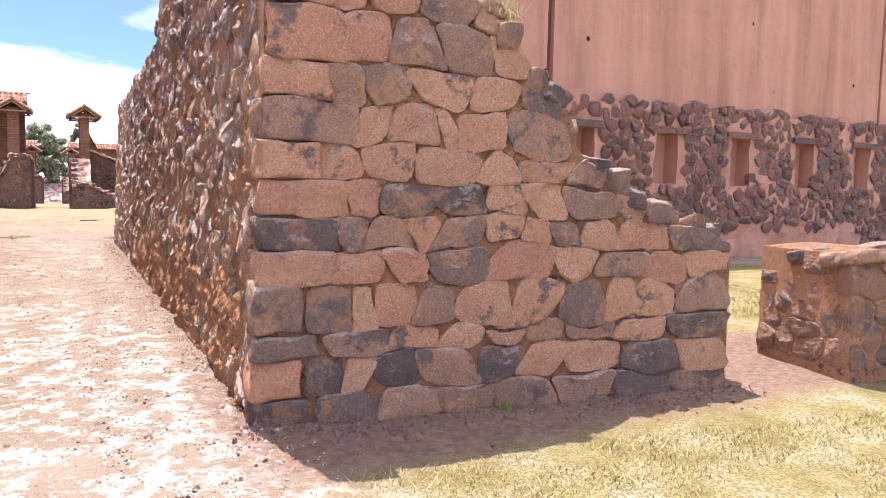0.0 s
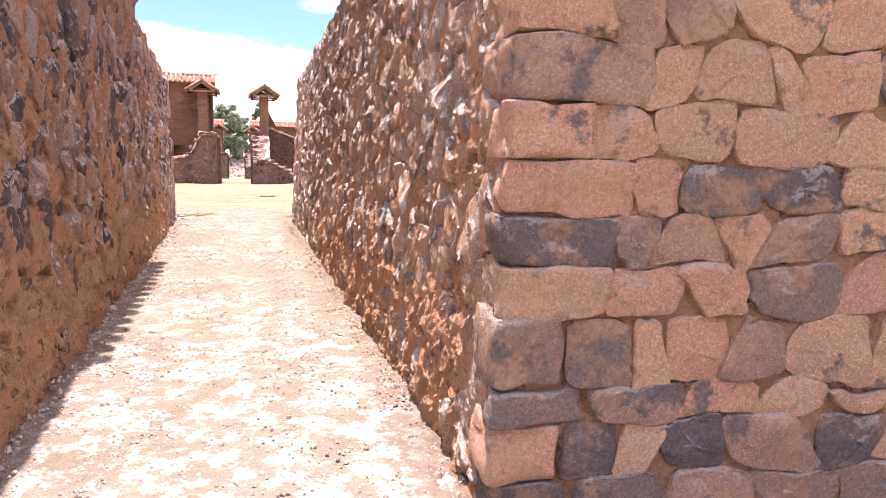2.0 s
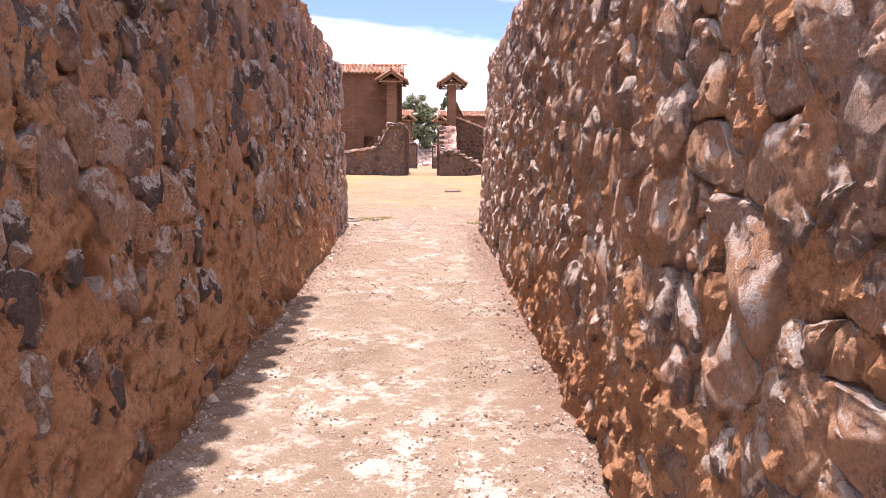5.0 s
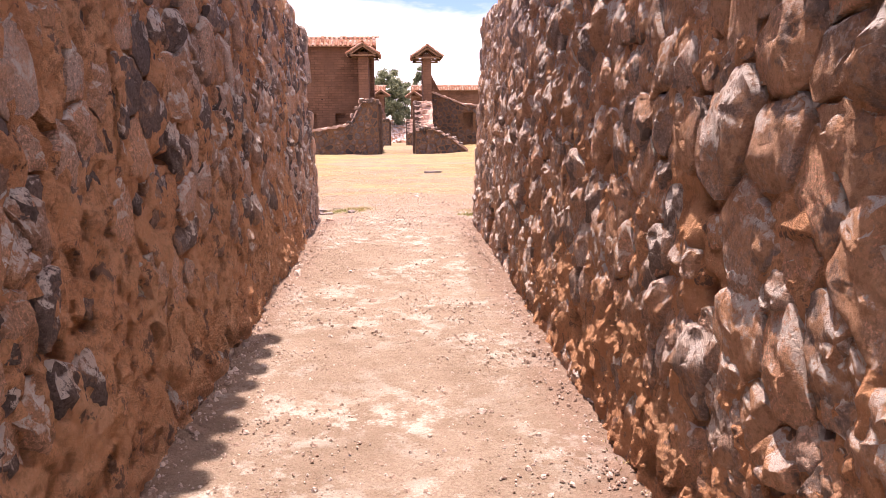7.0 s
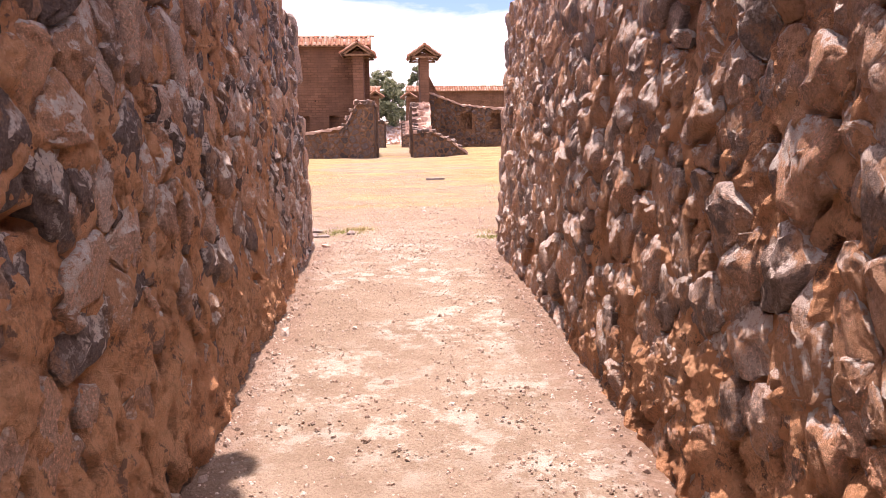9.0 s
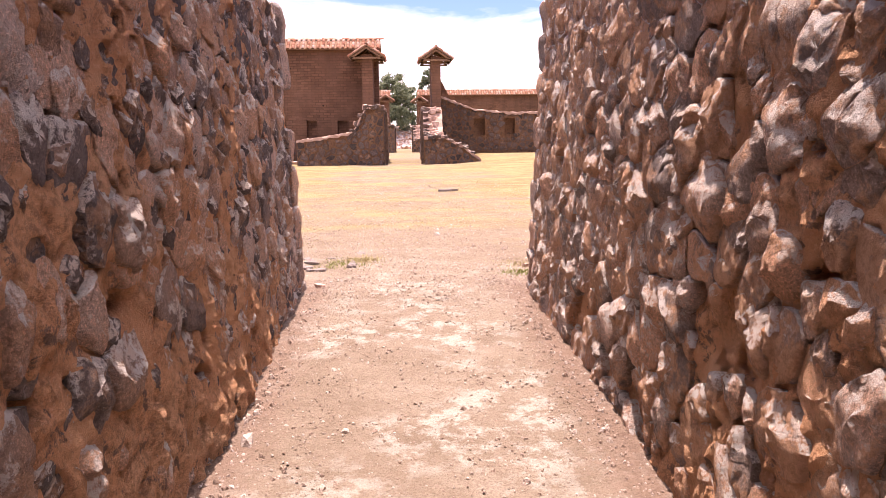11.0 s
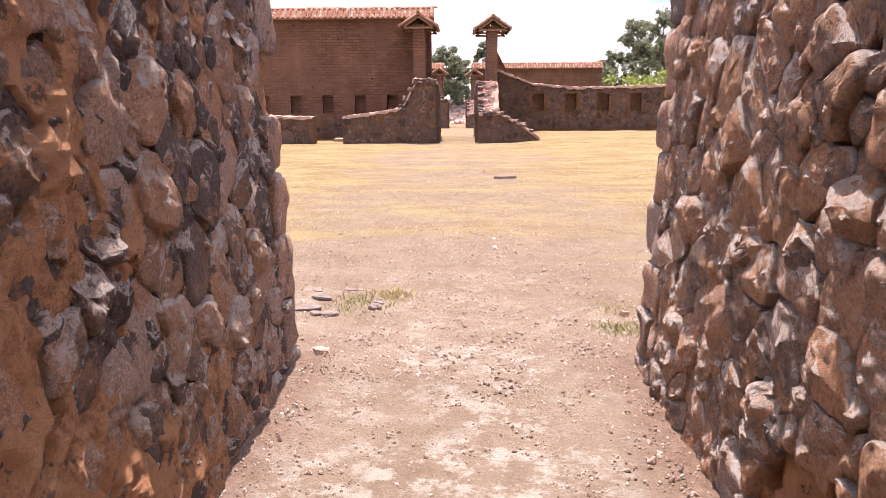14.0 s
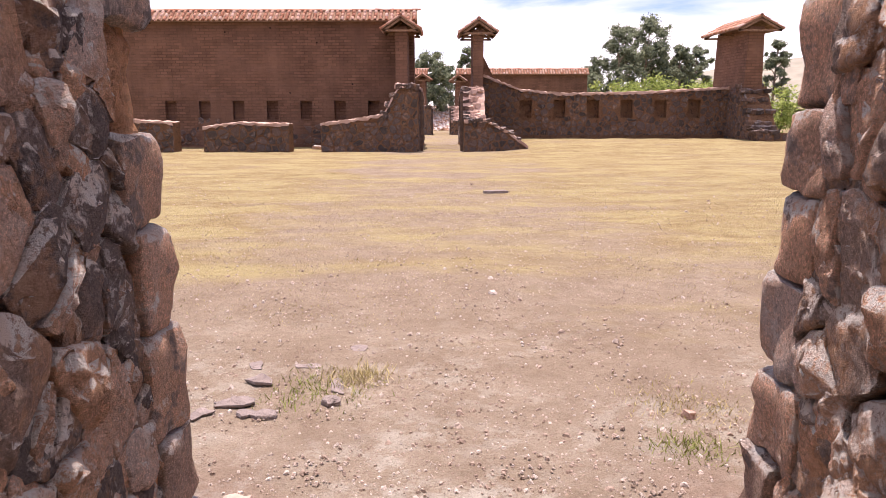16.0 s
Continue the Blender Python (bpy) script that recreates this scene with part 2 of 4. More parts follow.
M_CAPPING = capping_material()


def tile_material():
    n = Nodes("clay roof tile")
    c = n.ramp(n.random(), [(0.0, (0.36, 0.15, 0.09)), (0.4, (0.50, 0.24, 0.155)), (0.75, (0.60, 0.36, 0.27)), (1.0, (0.66, 0.46, 0.38))])
    c = n.mix(n.span(n.noise(9, 5, 0.65), 0.55, 0.7, 0, 0.55), c, (0.20, 0.12, 0.09))
    return n.done(c, 0.85, n.noise(40, 4), 0.01)


M_TILE = tile_material()


def wood_material():
    n = Nodes("weathered timber")
    c = n.ramp(n.noise(1.0, 5, 0.6, vector=n.stretch(14, 2, 14)), [(0.3, (0.12, 0.065, 0.04)), (0.7, (0.30, 0.18, 0.11))])
    return n.done(c, 0.85, n.noise(1.0, 4, vector=n.stretch(30, 3, 30)), 0.01)


M_WOOD = wood_material()


def ground_material():
    n = Nodes("dry ground")
    x, y, z = n.sep(n.pos)[0], n.sep(n.pos)[1], n.sep(n.pos)[2]
    big, mid, fine, grit = n.noise(0.22, 4), n.noise(1.7, 5, 0.6), n.noise(16, 5, 0.65), n.noise(70, 4, 0.7)
    earth = n.ramp(mid, [(0.3, (0.47, 0.35, 0.265)), (0.55, (0.59, 0.46, 0.36)), (0.72, (0.70, 0.56, 0.455))])
    earth = n.mix(n.span(grit, 0.44, 0.62, 0, 0.6), earth, (0.46, 0.31, 0.25))
    trod = n.math("MULTIPLY", n.span(n.noise(5.0, 9, 0.76), 0.49, 0.56), n.span(n.math("ADD", n.noise(0.9, 3), n.span(y, 5.0, 1.0, 0.0, 0.2)), 0.42, 0.58))
    trod = n.math("MULTIPLY", trod, n.span(y, 15.0, 11.0, 0.15, 1.0))
    earth = n.mix(n.math("MULTIPLY", trod, n.span(y, 2.5, 6.0, 0.95, 0.6)), earth, (1.0, 0.95, 0.88))
    red = n.ramp(fine, [(0.35, (0.34, 0.20, 0.155)), (0.65, (0.54, 0.36, 0.285))])
    straw = n.ramp(n.noise(3.1, 5, 0.65), [(0.3, (0.42, 0.275, 0.14)), (0.5, (0.52, 0.365, 0.185)), (0.7, (0.60, 0.455, 0.28))])
    straw = n.mix(n.span(n.noise(42, 4, 0.7), 0.42, 0.65, 0, 0.6), straw, (0.33, 0.235, 0.10))
    straw = n.mix(n.span(n.noise(1.0, 7, 0.7, vector=n.stretch(0.5, 1.1, 1.0)), 0.44, 0.58, 0.0, 0.7), straw, (0.66, 0.53, 0.27))
    green = n.ramp(n.noise(2.2, 5, 0.65), [(0.35, (0.44, 0.36, 0.14)), (0.5, (0.62, 0.51, 0.25)), (0.64, (0.78, 0.68, 0.47))])
    green = n.mix(n.span(n.noise(48, 4, 0.7), 0.40, 0.60, 0, 0.8), green, (0.26, 0.21, 0.085))
    # court beyond the passage: straw patches, bare trodden line in its middle
    wander = n.math("ADD", x, n.math("MULTIPLY", n.math("SUBTRACT", big, 0.5), 5.0))
    off = n.math("ABSOLUTE", wander)
    bare = n.span(off, n.math("ADD", 1.2, n.math("MULTIPLY", mid, 1.2)), 4.2)
    wide_n = n.noise(1.0, 8, 0.66, vector=n.stretch(0.28, 0.55, 1.0))
    f = n.math("ADD", n.math("ADD", wide_n, n.span(y, 12.6, 17.5, -0.10, 0.17)), n.math("MULTIPLY", bare, 0.17))
    court = n.math("MULTIPLY", n.span(y, 12.4, 14.5), n.span(f, 0.60, 0.78, 0.0, 0.95))
    earth = n.mix(n.span(y, 11.0, 14.5, 0.0, 0.8), earth, n.mix(1.0, earth, (0.84, 0.80, 0.74), "MULTIPLY"))
    c = n.mix(court, earth, straw)
    # lawn before the passage
    lawn = n.math("MULTIPLY", n.span(n.math("ADD", x, n.math("MULTIPLY", n.math("SUBTRACT", mid, 0.5), 0.9)), 0.9, 1.7),
                  n.span(n.math("ADD", y, n.math("MULTIPLY", n.math("SUBTRACT", fine, 0.5), 0.25)), 5.4, 5.0))
    c = n.mix(lawn, c, green)
    foot = n.math("MULTIPLY", n.span(y, -1.05, -0.7), n.math("MULTIPLY", n.span(x, 0.7, 1.1), n.math("MULTIPLY", n.span(y, 0.9, 0.6), n.span(x, 6.6, 6.0))))
    c = n.mix(foot, c, red)
    edge = n.math("MULTIPLY", n.span(n.math("ADD", n.math("ABSOLUTE", x), n.math("MULTIPLY", n.math("SUBTRACT", fine, 0.5), 0.5)), 0.72, 0.98),
                  n.math("MULTIPLY", n.span(y, -0.6, 0.2), n.math("MULTIPLY", n.span(y, 12.6, 11.9), n.span(n.math("ABSOLUTE", x), 1.3, 1.2))))
    c = n.mix(n.math("MULTIPLY", edge, 0.75), c, red)
    c = n.mix(n.span(n.noise(7, 8, 0.75), 0.44, 0.58, 0.0, 0.45), c, n.mix(1.0, c, (0.74, 0.69, 0.65), "MULTIPLY"))
    c = n.mix(n.span(n.voronoi(46), 0.20, 0.05, 0.0, 0.5), c, n.mix(1.0, c, (1.45, 1.42, 1.4), "MULTIPLY"))
    c = n.mix(n.span(n.noise(120, 3, 0.7), 0.56, 0.64, 0.0, 0.5), c, n.mix(1.0, c, (0.5, 0.46, 0.44), "MULTIPLY"))
    c = n.mix(1.0, c, (0.505, 0.543, 0.535), "MULTIPLY")
    h = n.math("ADD", n.math("MULTIPLY", fine, 0.8), n.math("MULTIPLY", grit, 0.6))
    return n.done(c, 0.95, h, 0.045, 0.8, 0.12)


M_GROUND = ground_material()


def plain(name, stops, scale=8.0, rough=0.9, bump=0.01, isle=False):
    n = Nodes(name)
    f = n.math("ADD", n.math("MULTIPLY", n.island, 0.7), n.math("MULTIPLY", n.noise(scale, 4), 0.35)) if isle else n.noise(scale, 5, 0.6)
    return n.done(n.ramp(f, stops), rough, n.noise(scale * 4, 4), bump)


M_PEBBLE = plain("pebbles", [(0.1, (0.22, 0.16, 0.125)), (0.45, (0.38, 0.29, 0.235)), (0.9, (0.56, 0.49, 0.44))], 20, isle=True)
M_DRYGRASS = plain("dry grass blades", [(0.1, (0.30, 0.26, 0.09)), (0.5, (0.42, 0.35, 0.165)), (0.9, (0.54, 0.48, 0.31))], 3, 0.8, 0, True)
M_GREENGRASS = plain("green grass blades", [(0.1, (0.15, 0.19, 0.04)), (0.9, (0.30, 0.31, 0.10))], 3, 0.8, 0, True)
M_BARK = plain("pale bark", [(0.3, (0.16, 0.12, 0.09)), (0.7, (0.36, 0.30, 0.24))], 6)
M_LEAF = plain("eucalyptus leaves", [(0.1, (0.07, 0.09, 0.05)), (0.5, (0.14, 0.17, 0.095)), (0.9, (0.24, 0.27, 0.17))], 1, 0.7, 0, True)
M_BUSH = plain("bright shrub leaves", [(0.1, (0.10, 0.15, 0.02)), (0.5, (0.21, 0.28, 0.05)), (0.9, (0.36, 0.40, 0.10))], 1, 0.7, 0, True)
M_HILL = plain("distant hillside", [(0.3, (0.20, 0.19, 0.15)), (0.7, (0.34, 0.30, 0.24))], 0.02)
M_SLAB = plain("flat grey slab", [(0.3, (0.17, 0.14, 0.13)), (0.7, (0.30, 0.25, 0.23))], 12, 0.9, 0.02)
M_BLACK = plain("burnt dark post", [(0.3, (0.05, 0.035, 0.03)), (0.7, (0.16, 0.10, 0.07))], 6)


# ---- mesh helpers ----
def mesh_of(name, verts, faces, material, smooth=False, crisp=0):
    me = bpy.data.meshes.new(name)
    me.from_pydata([tuple(v) for v in verts], [], faces)
    me.materials.append(material)
    if smooth:
        me.polygons.foreach_set("use_smooth", [True] * len(me.polygons))
        if crisp:
            me.set_sharp_from_angle(angle=radians(crisp))
    me.update()
    return me


def part(name, verts, faces, material, parent=None, label="", smooth=False, crisp=0):
    ob = new(name, mesh_of(name, verts, faces, material, smooth, crisp))
    ob.parent = parent
    return tagged(ob, label)


def group_of(name, place=(0, 0, 0)):
    ob = new(name)
    ob.location = place
    ob.empty_display_size = 0.2
    return ob


def ground_z(x, y):
    """The lie of the land: a slight rise to the passage's far end, then gently down."""
    ys = (-400, -0.5, 1.4, 12, 25.5, 42.6, 85, 130, 400)
    zs = (-2.0, -0.08, 0.02, 0.185, -0.06, -0.19, -1.05, -1.9, -5.0)
    z = float(np.interp(y, ys, zs))
    rise = min(1, max(0, (y - 38) / 9)) * min(1, max(0, (x - 1.8) / 3)) * min(1, max(0, (62 - y) / 9))
    return z + 0.45 * rise * rise * (3 - 2 * rise)


class Face:
    """A wall face: origin, direction along, outward normal, lean (metres back for each metre up)."""

    def __init__(self, origin, along, out, lean=0.0):
        self.o, self.a, self.n, self.lean = Vector(origin), Vector(along).normalized(), Vector(out).normalized(), lean

    def at(self, u, v, d=0.0):
        return self.o + self.a * u + Vector((0, 0, v)) + self.n * (d - self.lean * v)


def clip_cell(poly, px, py, qx, qy):
    mx, my, dx, dy = (px + qx) / 2, (py + qy) / 2, qx - px, qy - py
    out, k = [], len(poly)
    for i in range(k):
        ax, ay = poly[i]
        bx, by = poly[(i + 1) % k]
        da, db = (ax - mx) * dx + (ay - my) * dy, (bx - mx) * dx + (by - my) * dy
        if da <= 0:
            out.append((ax, ay))
        if (da < 0 < db) or (db < 0 < da):
            s = da / (da - db)
            out.append((ax + s * (bx - ax), ay + s * (by - ay)))
    return out


def cells(length, height, w, h, rng, jitter=0.42, squash=1.0, order=None, drop=0.14):
    """Irregular stone outlines that fill length x height: (centre, polygon)."""
    rows = max(1, round(height / h))
    hh = height / rows
    seeds = []
    for j in range(-1, rows + 1):
        cols = max(1, round(length / w))
        ww = length / cols
        for i in range(-1, cols + 1):
            loose = order(i * ww) if order else 1.0
            su = (i + 0.5 + (0.25 if j % 2 else -0.25) + rng.uniform(-jitter, jitter)) * ww
            sv = (j + 0.5 + rng.uniform(-jitter, jitter) * squash * loose) * hh
            if rng.random() > drop:
                seeds.append((su, sv))
    grid = {}
    for s in seeds:
        grid.setdefault((int(s[0] // w), int(s[1] // h)), []).append(s)
    for s in seeds:
        poly = [(0, 0), (length, 0), (length, height), (0, height)]
        gi, gj = int(s[0] // w), int(s[1] // h)
        near = [q for di in range(-3, 4) for dj in range(-3, 4) for q in grid.get((gi + di, gj + dj), ()) if q != s]
        near.sort(key=lambda q: (q[0] - s[0]) ** 2 + (q[1] - s[1]) ** 2)
        for q in near[:18]:
            poly = clip_cell(poly, *s, *q)
            if len(poly) < 3:
                break
        if len(poly) >= 3:
            area = abs(sum(poly[i - 1][0] * poly[i][1] - poly[i][0] * poly[i - 1][1] for i in range(len(poly)))) / 2
            if area > 0.12 * w * h:
                yield (sum(p[0] for p in poly) / len(poly), sum(p[1] for p in poly) / len(poly)), poly


def outline(poly, gap, cut, rng, most=12):
    """The polygon drawn in by gap, its corners cut and its edges roughened."""
    cx, cy = sum(p[0] for p in poly) / len(poly), sum(p[1] for p in poly) / len(poly)
    pts = []
    k = len(poly)
    for i in range(k):
        ax, ay = poly[i]
        bx, by = poly[(i + 1) % k]
        if math.hypot(bx - ax, by - ay) < 0.02:
            continue
        for s in (cut, 0.5, 1 - cut) if math.hypot(bx - ax, by - ay) > 0.11 else (cut, 1 - cut):
            pts.append((ax + s * (bx - ax), ay + s * (by - ay)))
    if len(pts) < 4:
        return None, None
    while len(pts) > most:
        lens = [math.hypot(pts[i][0] - pts[i - 1][0], pts[i][1] - pts[i - 1][1]) for i in range(len(pts))]
        i = lens.index(min(lens))
        pts[i - 1] = ((pts[i][0] + pts[i - 1][0]) / 2, (pts[i][1] + pts[i - 1][1]) / 2)
        pts.pop(i)
    out = []
    for x, y in pts:
        r = math.hypot(x - cx, y - cy)
        s = max(0.3, (r - gap * rng.uniform(0.6, 1.5)) / max(r, 1e-4)) * rng.uniform(0.945, 1.02)
        out.append((cx + (x - cx) * s, cy + (y - cy) * s))
    return (cx, cy), out


def softened(ring):
    """The ring with its corners cut once more."""
    out = []
    for i, (ax, ay) in enumerate(ring):
        bx, by = ring[(i + 1) % len(ring)]
        out += [(ax * 0.75 + bx * 0.25, ay * 0.75 + by * 0.25), (ax * 0.25 + bx * 0.75, ay * 0.25 + by * 0.75)]
    return out


def stone_shape(face, centre, ring, proud, rng, dome=0.3, rough=0.35, sink=0.08, fine=False):
    """Vertices and faces of one stone that stands proud of the face: steep sides, a broken front of a few flats, pitted skin."""
    span = max(math.hypot(p[0] - centre[0], p[1] - centre[1]) for p in ring)
    if fine and span > 0.07:
        ring = softened(ring)
    k = len(ring)
    verts, faces = [], []
    seed = Vector((rng.uniform(0, 99), rng.uniform(0, 99), 0))
    flats = []
    for i in range(6):
        a = rng.uniform(0, 6.28)
        flats.append((math.cos(a), math.sin(a), rng.uniform(0.55, 1.0), rng.uniform(0.3, 1.3) * rough))
    power = 2.6 + 2.4 * (1 - dome)
    scales = (1.0, 0.99, 0.95, 0.87, 0.75, 0.60, 0.42, 0.22) if fine else (1.0, 0.97, 0.80, 0.42)
    skin = (0.22 * proud + 0.003) * (0.5 + 0.5 * rough)

    def lift(ex, ey, s):
        d = (1 - s ** power) ** (1 / power)
        for ca, sa, c, m in flats:
            d = min(d, c + 0.35 * m - m * (ex * ca + ey * sa) / span * 1.3)
        d = max(d, -0.3)
        q = seed + Vector((ex, ey, 0)) * 13
        d = d * proud * (1 - 0.12 * rough * ey / span) + skin * (noise.noise(q) * 0.9 + noise.noise(q * 2.3) * 0.8) * min(1.0, 3 * (1 - s) + 0.25)
        return d + (0.006 * noise.noise(q * 5.1) + 0.004 * noise.noise(q * 11.3) if fine else 0.0)

    for x, y in ring:
        verts.append(face.at(x, y, -sink))
    for scale in scales:
        for x, y in ring:
            ex, ey = (x - centre[0]) * scale, (y - centre[1]) * scale
            w = 0.02 * noise.noise(seed + Vector((ey, ex, 7)) * 18)
            verts.append(face.at(centre[0] + ex + w, centre[1] + ey + w * 0.7, lift(ex, ey, scale)))
    verts.append(face.at(centre[0], centre[1], lift(0.0, 0.0, 0.0)))
    last = len(scales)
    for ringno in range(last):
        for i in range(k):
            a, b = ringno * k + i, ringno * k + (i + 1) % k
            faces.append((a, b, b + k, a + k))
    for i in range(k):
        faces.append((last * k + i, last * k + (i + 1) % k, (last + 1) * k))
    return verts, faces


def facing(face, faces):
    """Flip the winding where the face's axes make a left-handed pair."""
    return faces if face.a.cross(Vector((0, 0, 1))).dot(face.n) > 0 else [tuple(reversed(f)) for f in faces]


def lay_stones(parent, face, length, height, w, h, rng, top=None, proud=(0.02, 0.06), gap=0.02, cut=0.18, own=None, skip=None,
               mat=None, mat_joined=None, name="stone", smooth=True, jitter=0.42, squash=1.0, dome=0.3, rough=0.35, grow=None, order=None, burst=0.0, drop=0.14, fine=False):
    """Stones over a face: those for which own(u, v) holds are objects of their own, the rest one joined mesh."""
    jv, jf = [], []
    for s, poly in cells(length, height, w, h, rng, jitter, squash, order, drop):
        u, v = s
        if top and v > top(u) - 0.03:
            continue
        if skip and skip(u, v):
            continue
        centre, ring = outline(poly, gap, cut, rng)
        if not ring:
            continue
        if top:
            ring = [(a, min(b, top(min(length, max(0.0, a))) + 0.03)) for a, b in ring]
        p = rng.uniform(*proud) * (grow(u, v) if grow else 1.0) * (rng.uniform(1.25, 1.6) if v > 0.45 and rng.random() < burst else 1.0)
        verts, faces = stone_shape(face, centre, ring, p, rng, dome, rough, fine=fine)
        faces = facing(face, faces)
        if own and own(u, v):
            mid = face.at(*centre)
            ob = part(name, [p3 - mid for p3 in verts], faces, mat, parent, smooth=smooth, crisp=38)
            ob.location = mid
        else:
            base = len(jv)
            jv += verts
            jf += [tuple(i + base for i in f) for f in faces]
    if jv:
        tagged(part(name + "work", jv, jf, mat_joined or mat, parent, smooth=smooth, crisp=38), kind="stuff")


def slab_wall(name, face, length, top, thick, material, step=0.08, bulge=0.02, vstep=0.08, freq=2.0, parent=None, base=-0.25, holes=(), hole_depth=0.35, fill=None):
    """A solid wall with a rough front, profile top(u), given thickness and niches (u0, u1, v0, v1) sunk into it."""
    us = sorted(set([round(min(length, i * step), 4) for i in range(int(length / step) + 2)] + [e for a in holes for e in (a[0], a[0] + 0.001, a[1] - 0.001, a[1])]))
    peak = max(top(u) for u in us)
    vs = sorted(set([round(base + (peak - base) * i / max(1, int((peak - base) / vstep)), 4) for i in range(int((peak - base) / vstep) + 1)]
                    + [e for a in holes for e in (a[2], a[2] + 0.001, a[3] - 0.001, a[3])]))
    nu, nv = len(us), len(vs)
    verts, faces = [], []
    for u in us:
        t = top(u)
        for v in vs:
            vv = min(v, t)
            inside = any(a < u < b and c < v < d for a, b, c, d in holes)
            q = face.at(u, vv)
            d = -hole_depth if inside else bulge * (noise.fractal(q * freq, 0.8, 2.0, 4) * 1.2)
            if fill and not inside:
                d = fill(u, vv)
            if u in (us[0], us[-1]):
                d = min(d, 0.0)
            verts.append(face.at(u, vv, d))
    n0 = len(verts)
    for u in us:
        t = top(u)
        back = face.at(u, 0.0)
        verts.append(Vector((back.x, back.y, face.o.z + t)) - face.n * thick)
        verts.append(Vector((back.x, back.y, face.o.z + base)) - face.n * thick)
    for i in range(nu - 1):
        for j in range(nv - 1):
            faces.append((i * nv + j, (i + 1) * nv + j, (i + 1) * nv + j + 1, i * nv + j + 1))
        a, b = n0 + 2 * i, n0 + 2 * i + 2
        faces.append((i * nv + nv - 1, (i + 1) * nv + nv - 1, b, a))
        faces.append((a, b, b + 1, a + 1))
    for i, flip in ((0, False), (nu - 1, True)):
        rim = [i * nv + j for j in range(nv)] + [n0 + 2 * i, n0 + 2 * i + 1]
        faces.append(tuple(rim if flip else reversed(rim)))
    return part(name, verts, facing(face, faces), material, parent, smooth=False)


def box(x0, x1, y0, y1, z0, z1):
    v = [(x, y, z) for x in (x0, x1) for y in (y0, y1) for z in (z0, z1)]
    f = [(0, 1, 3, 2), (4, 6, 7, 5), (0, 4, 5, 1), (2, 3, 7, 6), (0, 2, 6, 4), (1, 5, 7, 3)]
    return [Vector(p) for p in v], f


def steps(points):
    us, vs = [p[0] for p in points], [p[1] for p in points]
    return lambda u: float(np.interp(u, us, vs))


# ---- ground ----
def spread(lo, hi, step, far):
    inner = list(np.arange(lo, hi + step / 2, step))
    grow, d = [], step
    while not grow or grow[-1] < far:
        d *= 1.35
        grow.append((grow[-1] if grow else 0) + d)
    return [lo - g for g in reversed(grow)] + inner + [hi + g for g in grow]


gx, gy = spread(-14, 18, 0.3, 3000), spread(-7, 52, 0.3, 3000)
gverts = []
for yy in gy:
    for xx in gx:
        zz = ground_z(xx, yy)
        if abs(xx) < 40 and -30 < yy < 80:
            zz += 0.035 * noise.fractal(Vector((xx * 0.8, yy * 0.8, 0)), 0.8, 2.0, 3)
        gverts.append((xx, yy, zz))
gfaces = [(j * len(gx) + i, j * len(gx) + i + 1, (j + 1) * len(gx) + i + 1, (j + 1) * len(gx) + i) for j in range(len(gy) - 1) for i in range(len(gx) - 1)]
tagged(part("ground", gverts, gfaces, M_GROUND, smooth=True), "dry pinkish gravel and straw-coloured grass ground", "ground", kind="structure")

# ---- the passage ----
rng = random.Random(7)
EAST_TOP = steps([(0, 3.0), (1.5, 3.2), (2.2, 3.75), (5.6, 3.75), (5.8, 3.15), (7.9, 3.1), (10.6, 2.98), (11.9, 2.85)])
WEST_TOP = steps([(0, 3.0), (1.2, 3.6), (7.2, 3.6), (7.45, 3.15), (9, 3.05), (11.3, 2.9), (12.2, 2.68)])
east_face = Face((1.075, 0.06, 0.0), (0.0030, 1, 0), (-1, 0, 0), 0.045)
west_face = Face((-1.04, -0.15, 0.0), (-0.0062, 1, 0), (1, 0, 0), 0.035)


def mud_fill(high, low_edge, dry, thick):
    """How far the mud stands out between the stones: uneven, thickest low down, gone from the far end."""
    def fill(u, v):
        q = Vector((u, v, high))
        low = max(0.0, 1.0 - v / (low_edge * (0.8 + 0.6 * noise.noise(q * 0.8))))
        dense = 0.055 * min(1.0, max(0.0, (u - dry) / 1.5))
        pit = 0.55 * max(0.0, noise.noise(Vector((u * 9.5, v * 7.5, high + 4))) - 0.27)
        crumb = 0.022 * noise.noise(q * 15) + 0.009 * noise.noise(q * 29)
        return thick - pit - dense + 0.042 * noise.fractal(q * 2.6, 0.7, 2.1, 4) + 0.028 * abs(noise.noise(q * 7)) + crumb + 0.045 * low
    return fill


def brow(fill):
    """The taller part of the wall leans out a little under its top."""
    return lambda u, v: fill(u, v) + 0.15 * min(1.0, max(0.0, (v - 2.7) / 0.7)) * min(1.0, max(0.0, (7.4 - u) / 0.3))


wall_east = slab_wall("wall_east", east_face, 11.78, EAST_TOP, 0.85, M_MUD, 0.024, 0.035, 0.024, 2.2, fill=mud_fill(3.0, 1.05, 7.2, -0.005))
tagged(wall_east, "tall fieldstone passage wall bound with orange mud", "stone wall", kind="structure")
wall_west = slab_wall("wall_west", west_face, 12.1, WEST_TOP, 0.85, M_MUD, 0.024, 0.035, 0.024, 2.2, fill=brow(mud_fill(11.0, 1.3, 10.0, 0.008)))
tagged(wall_west, "tall fieldstone passage wall with muddy lower courses", "stone wall", kind="structure")


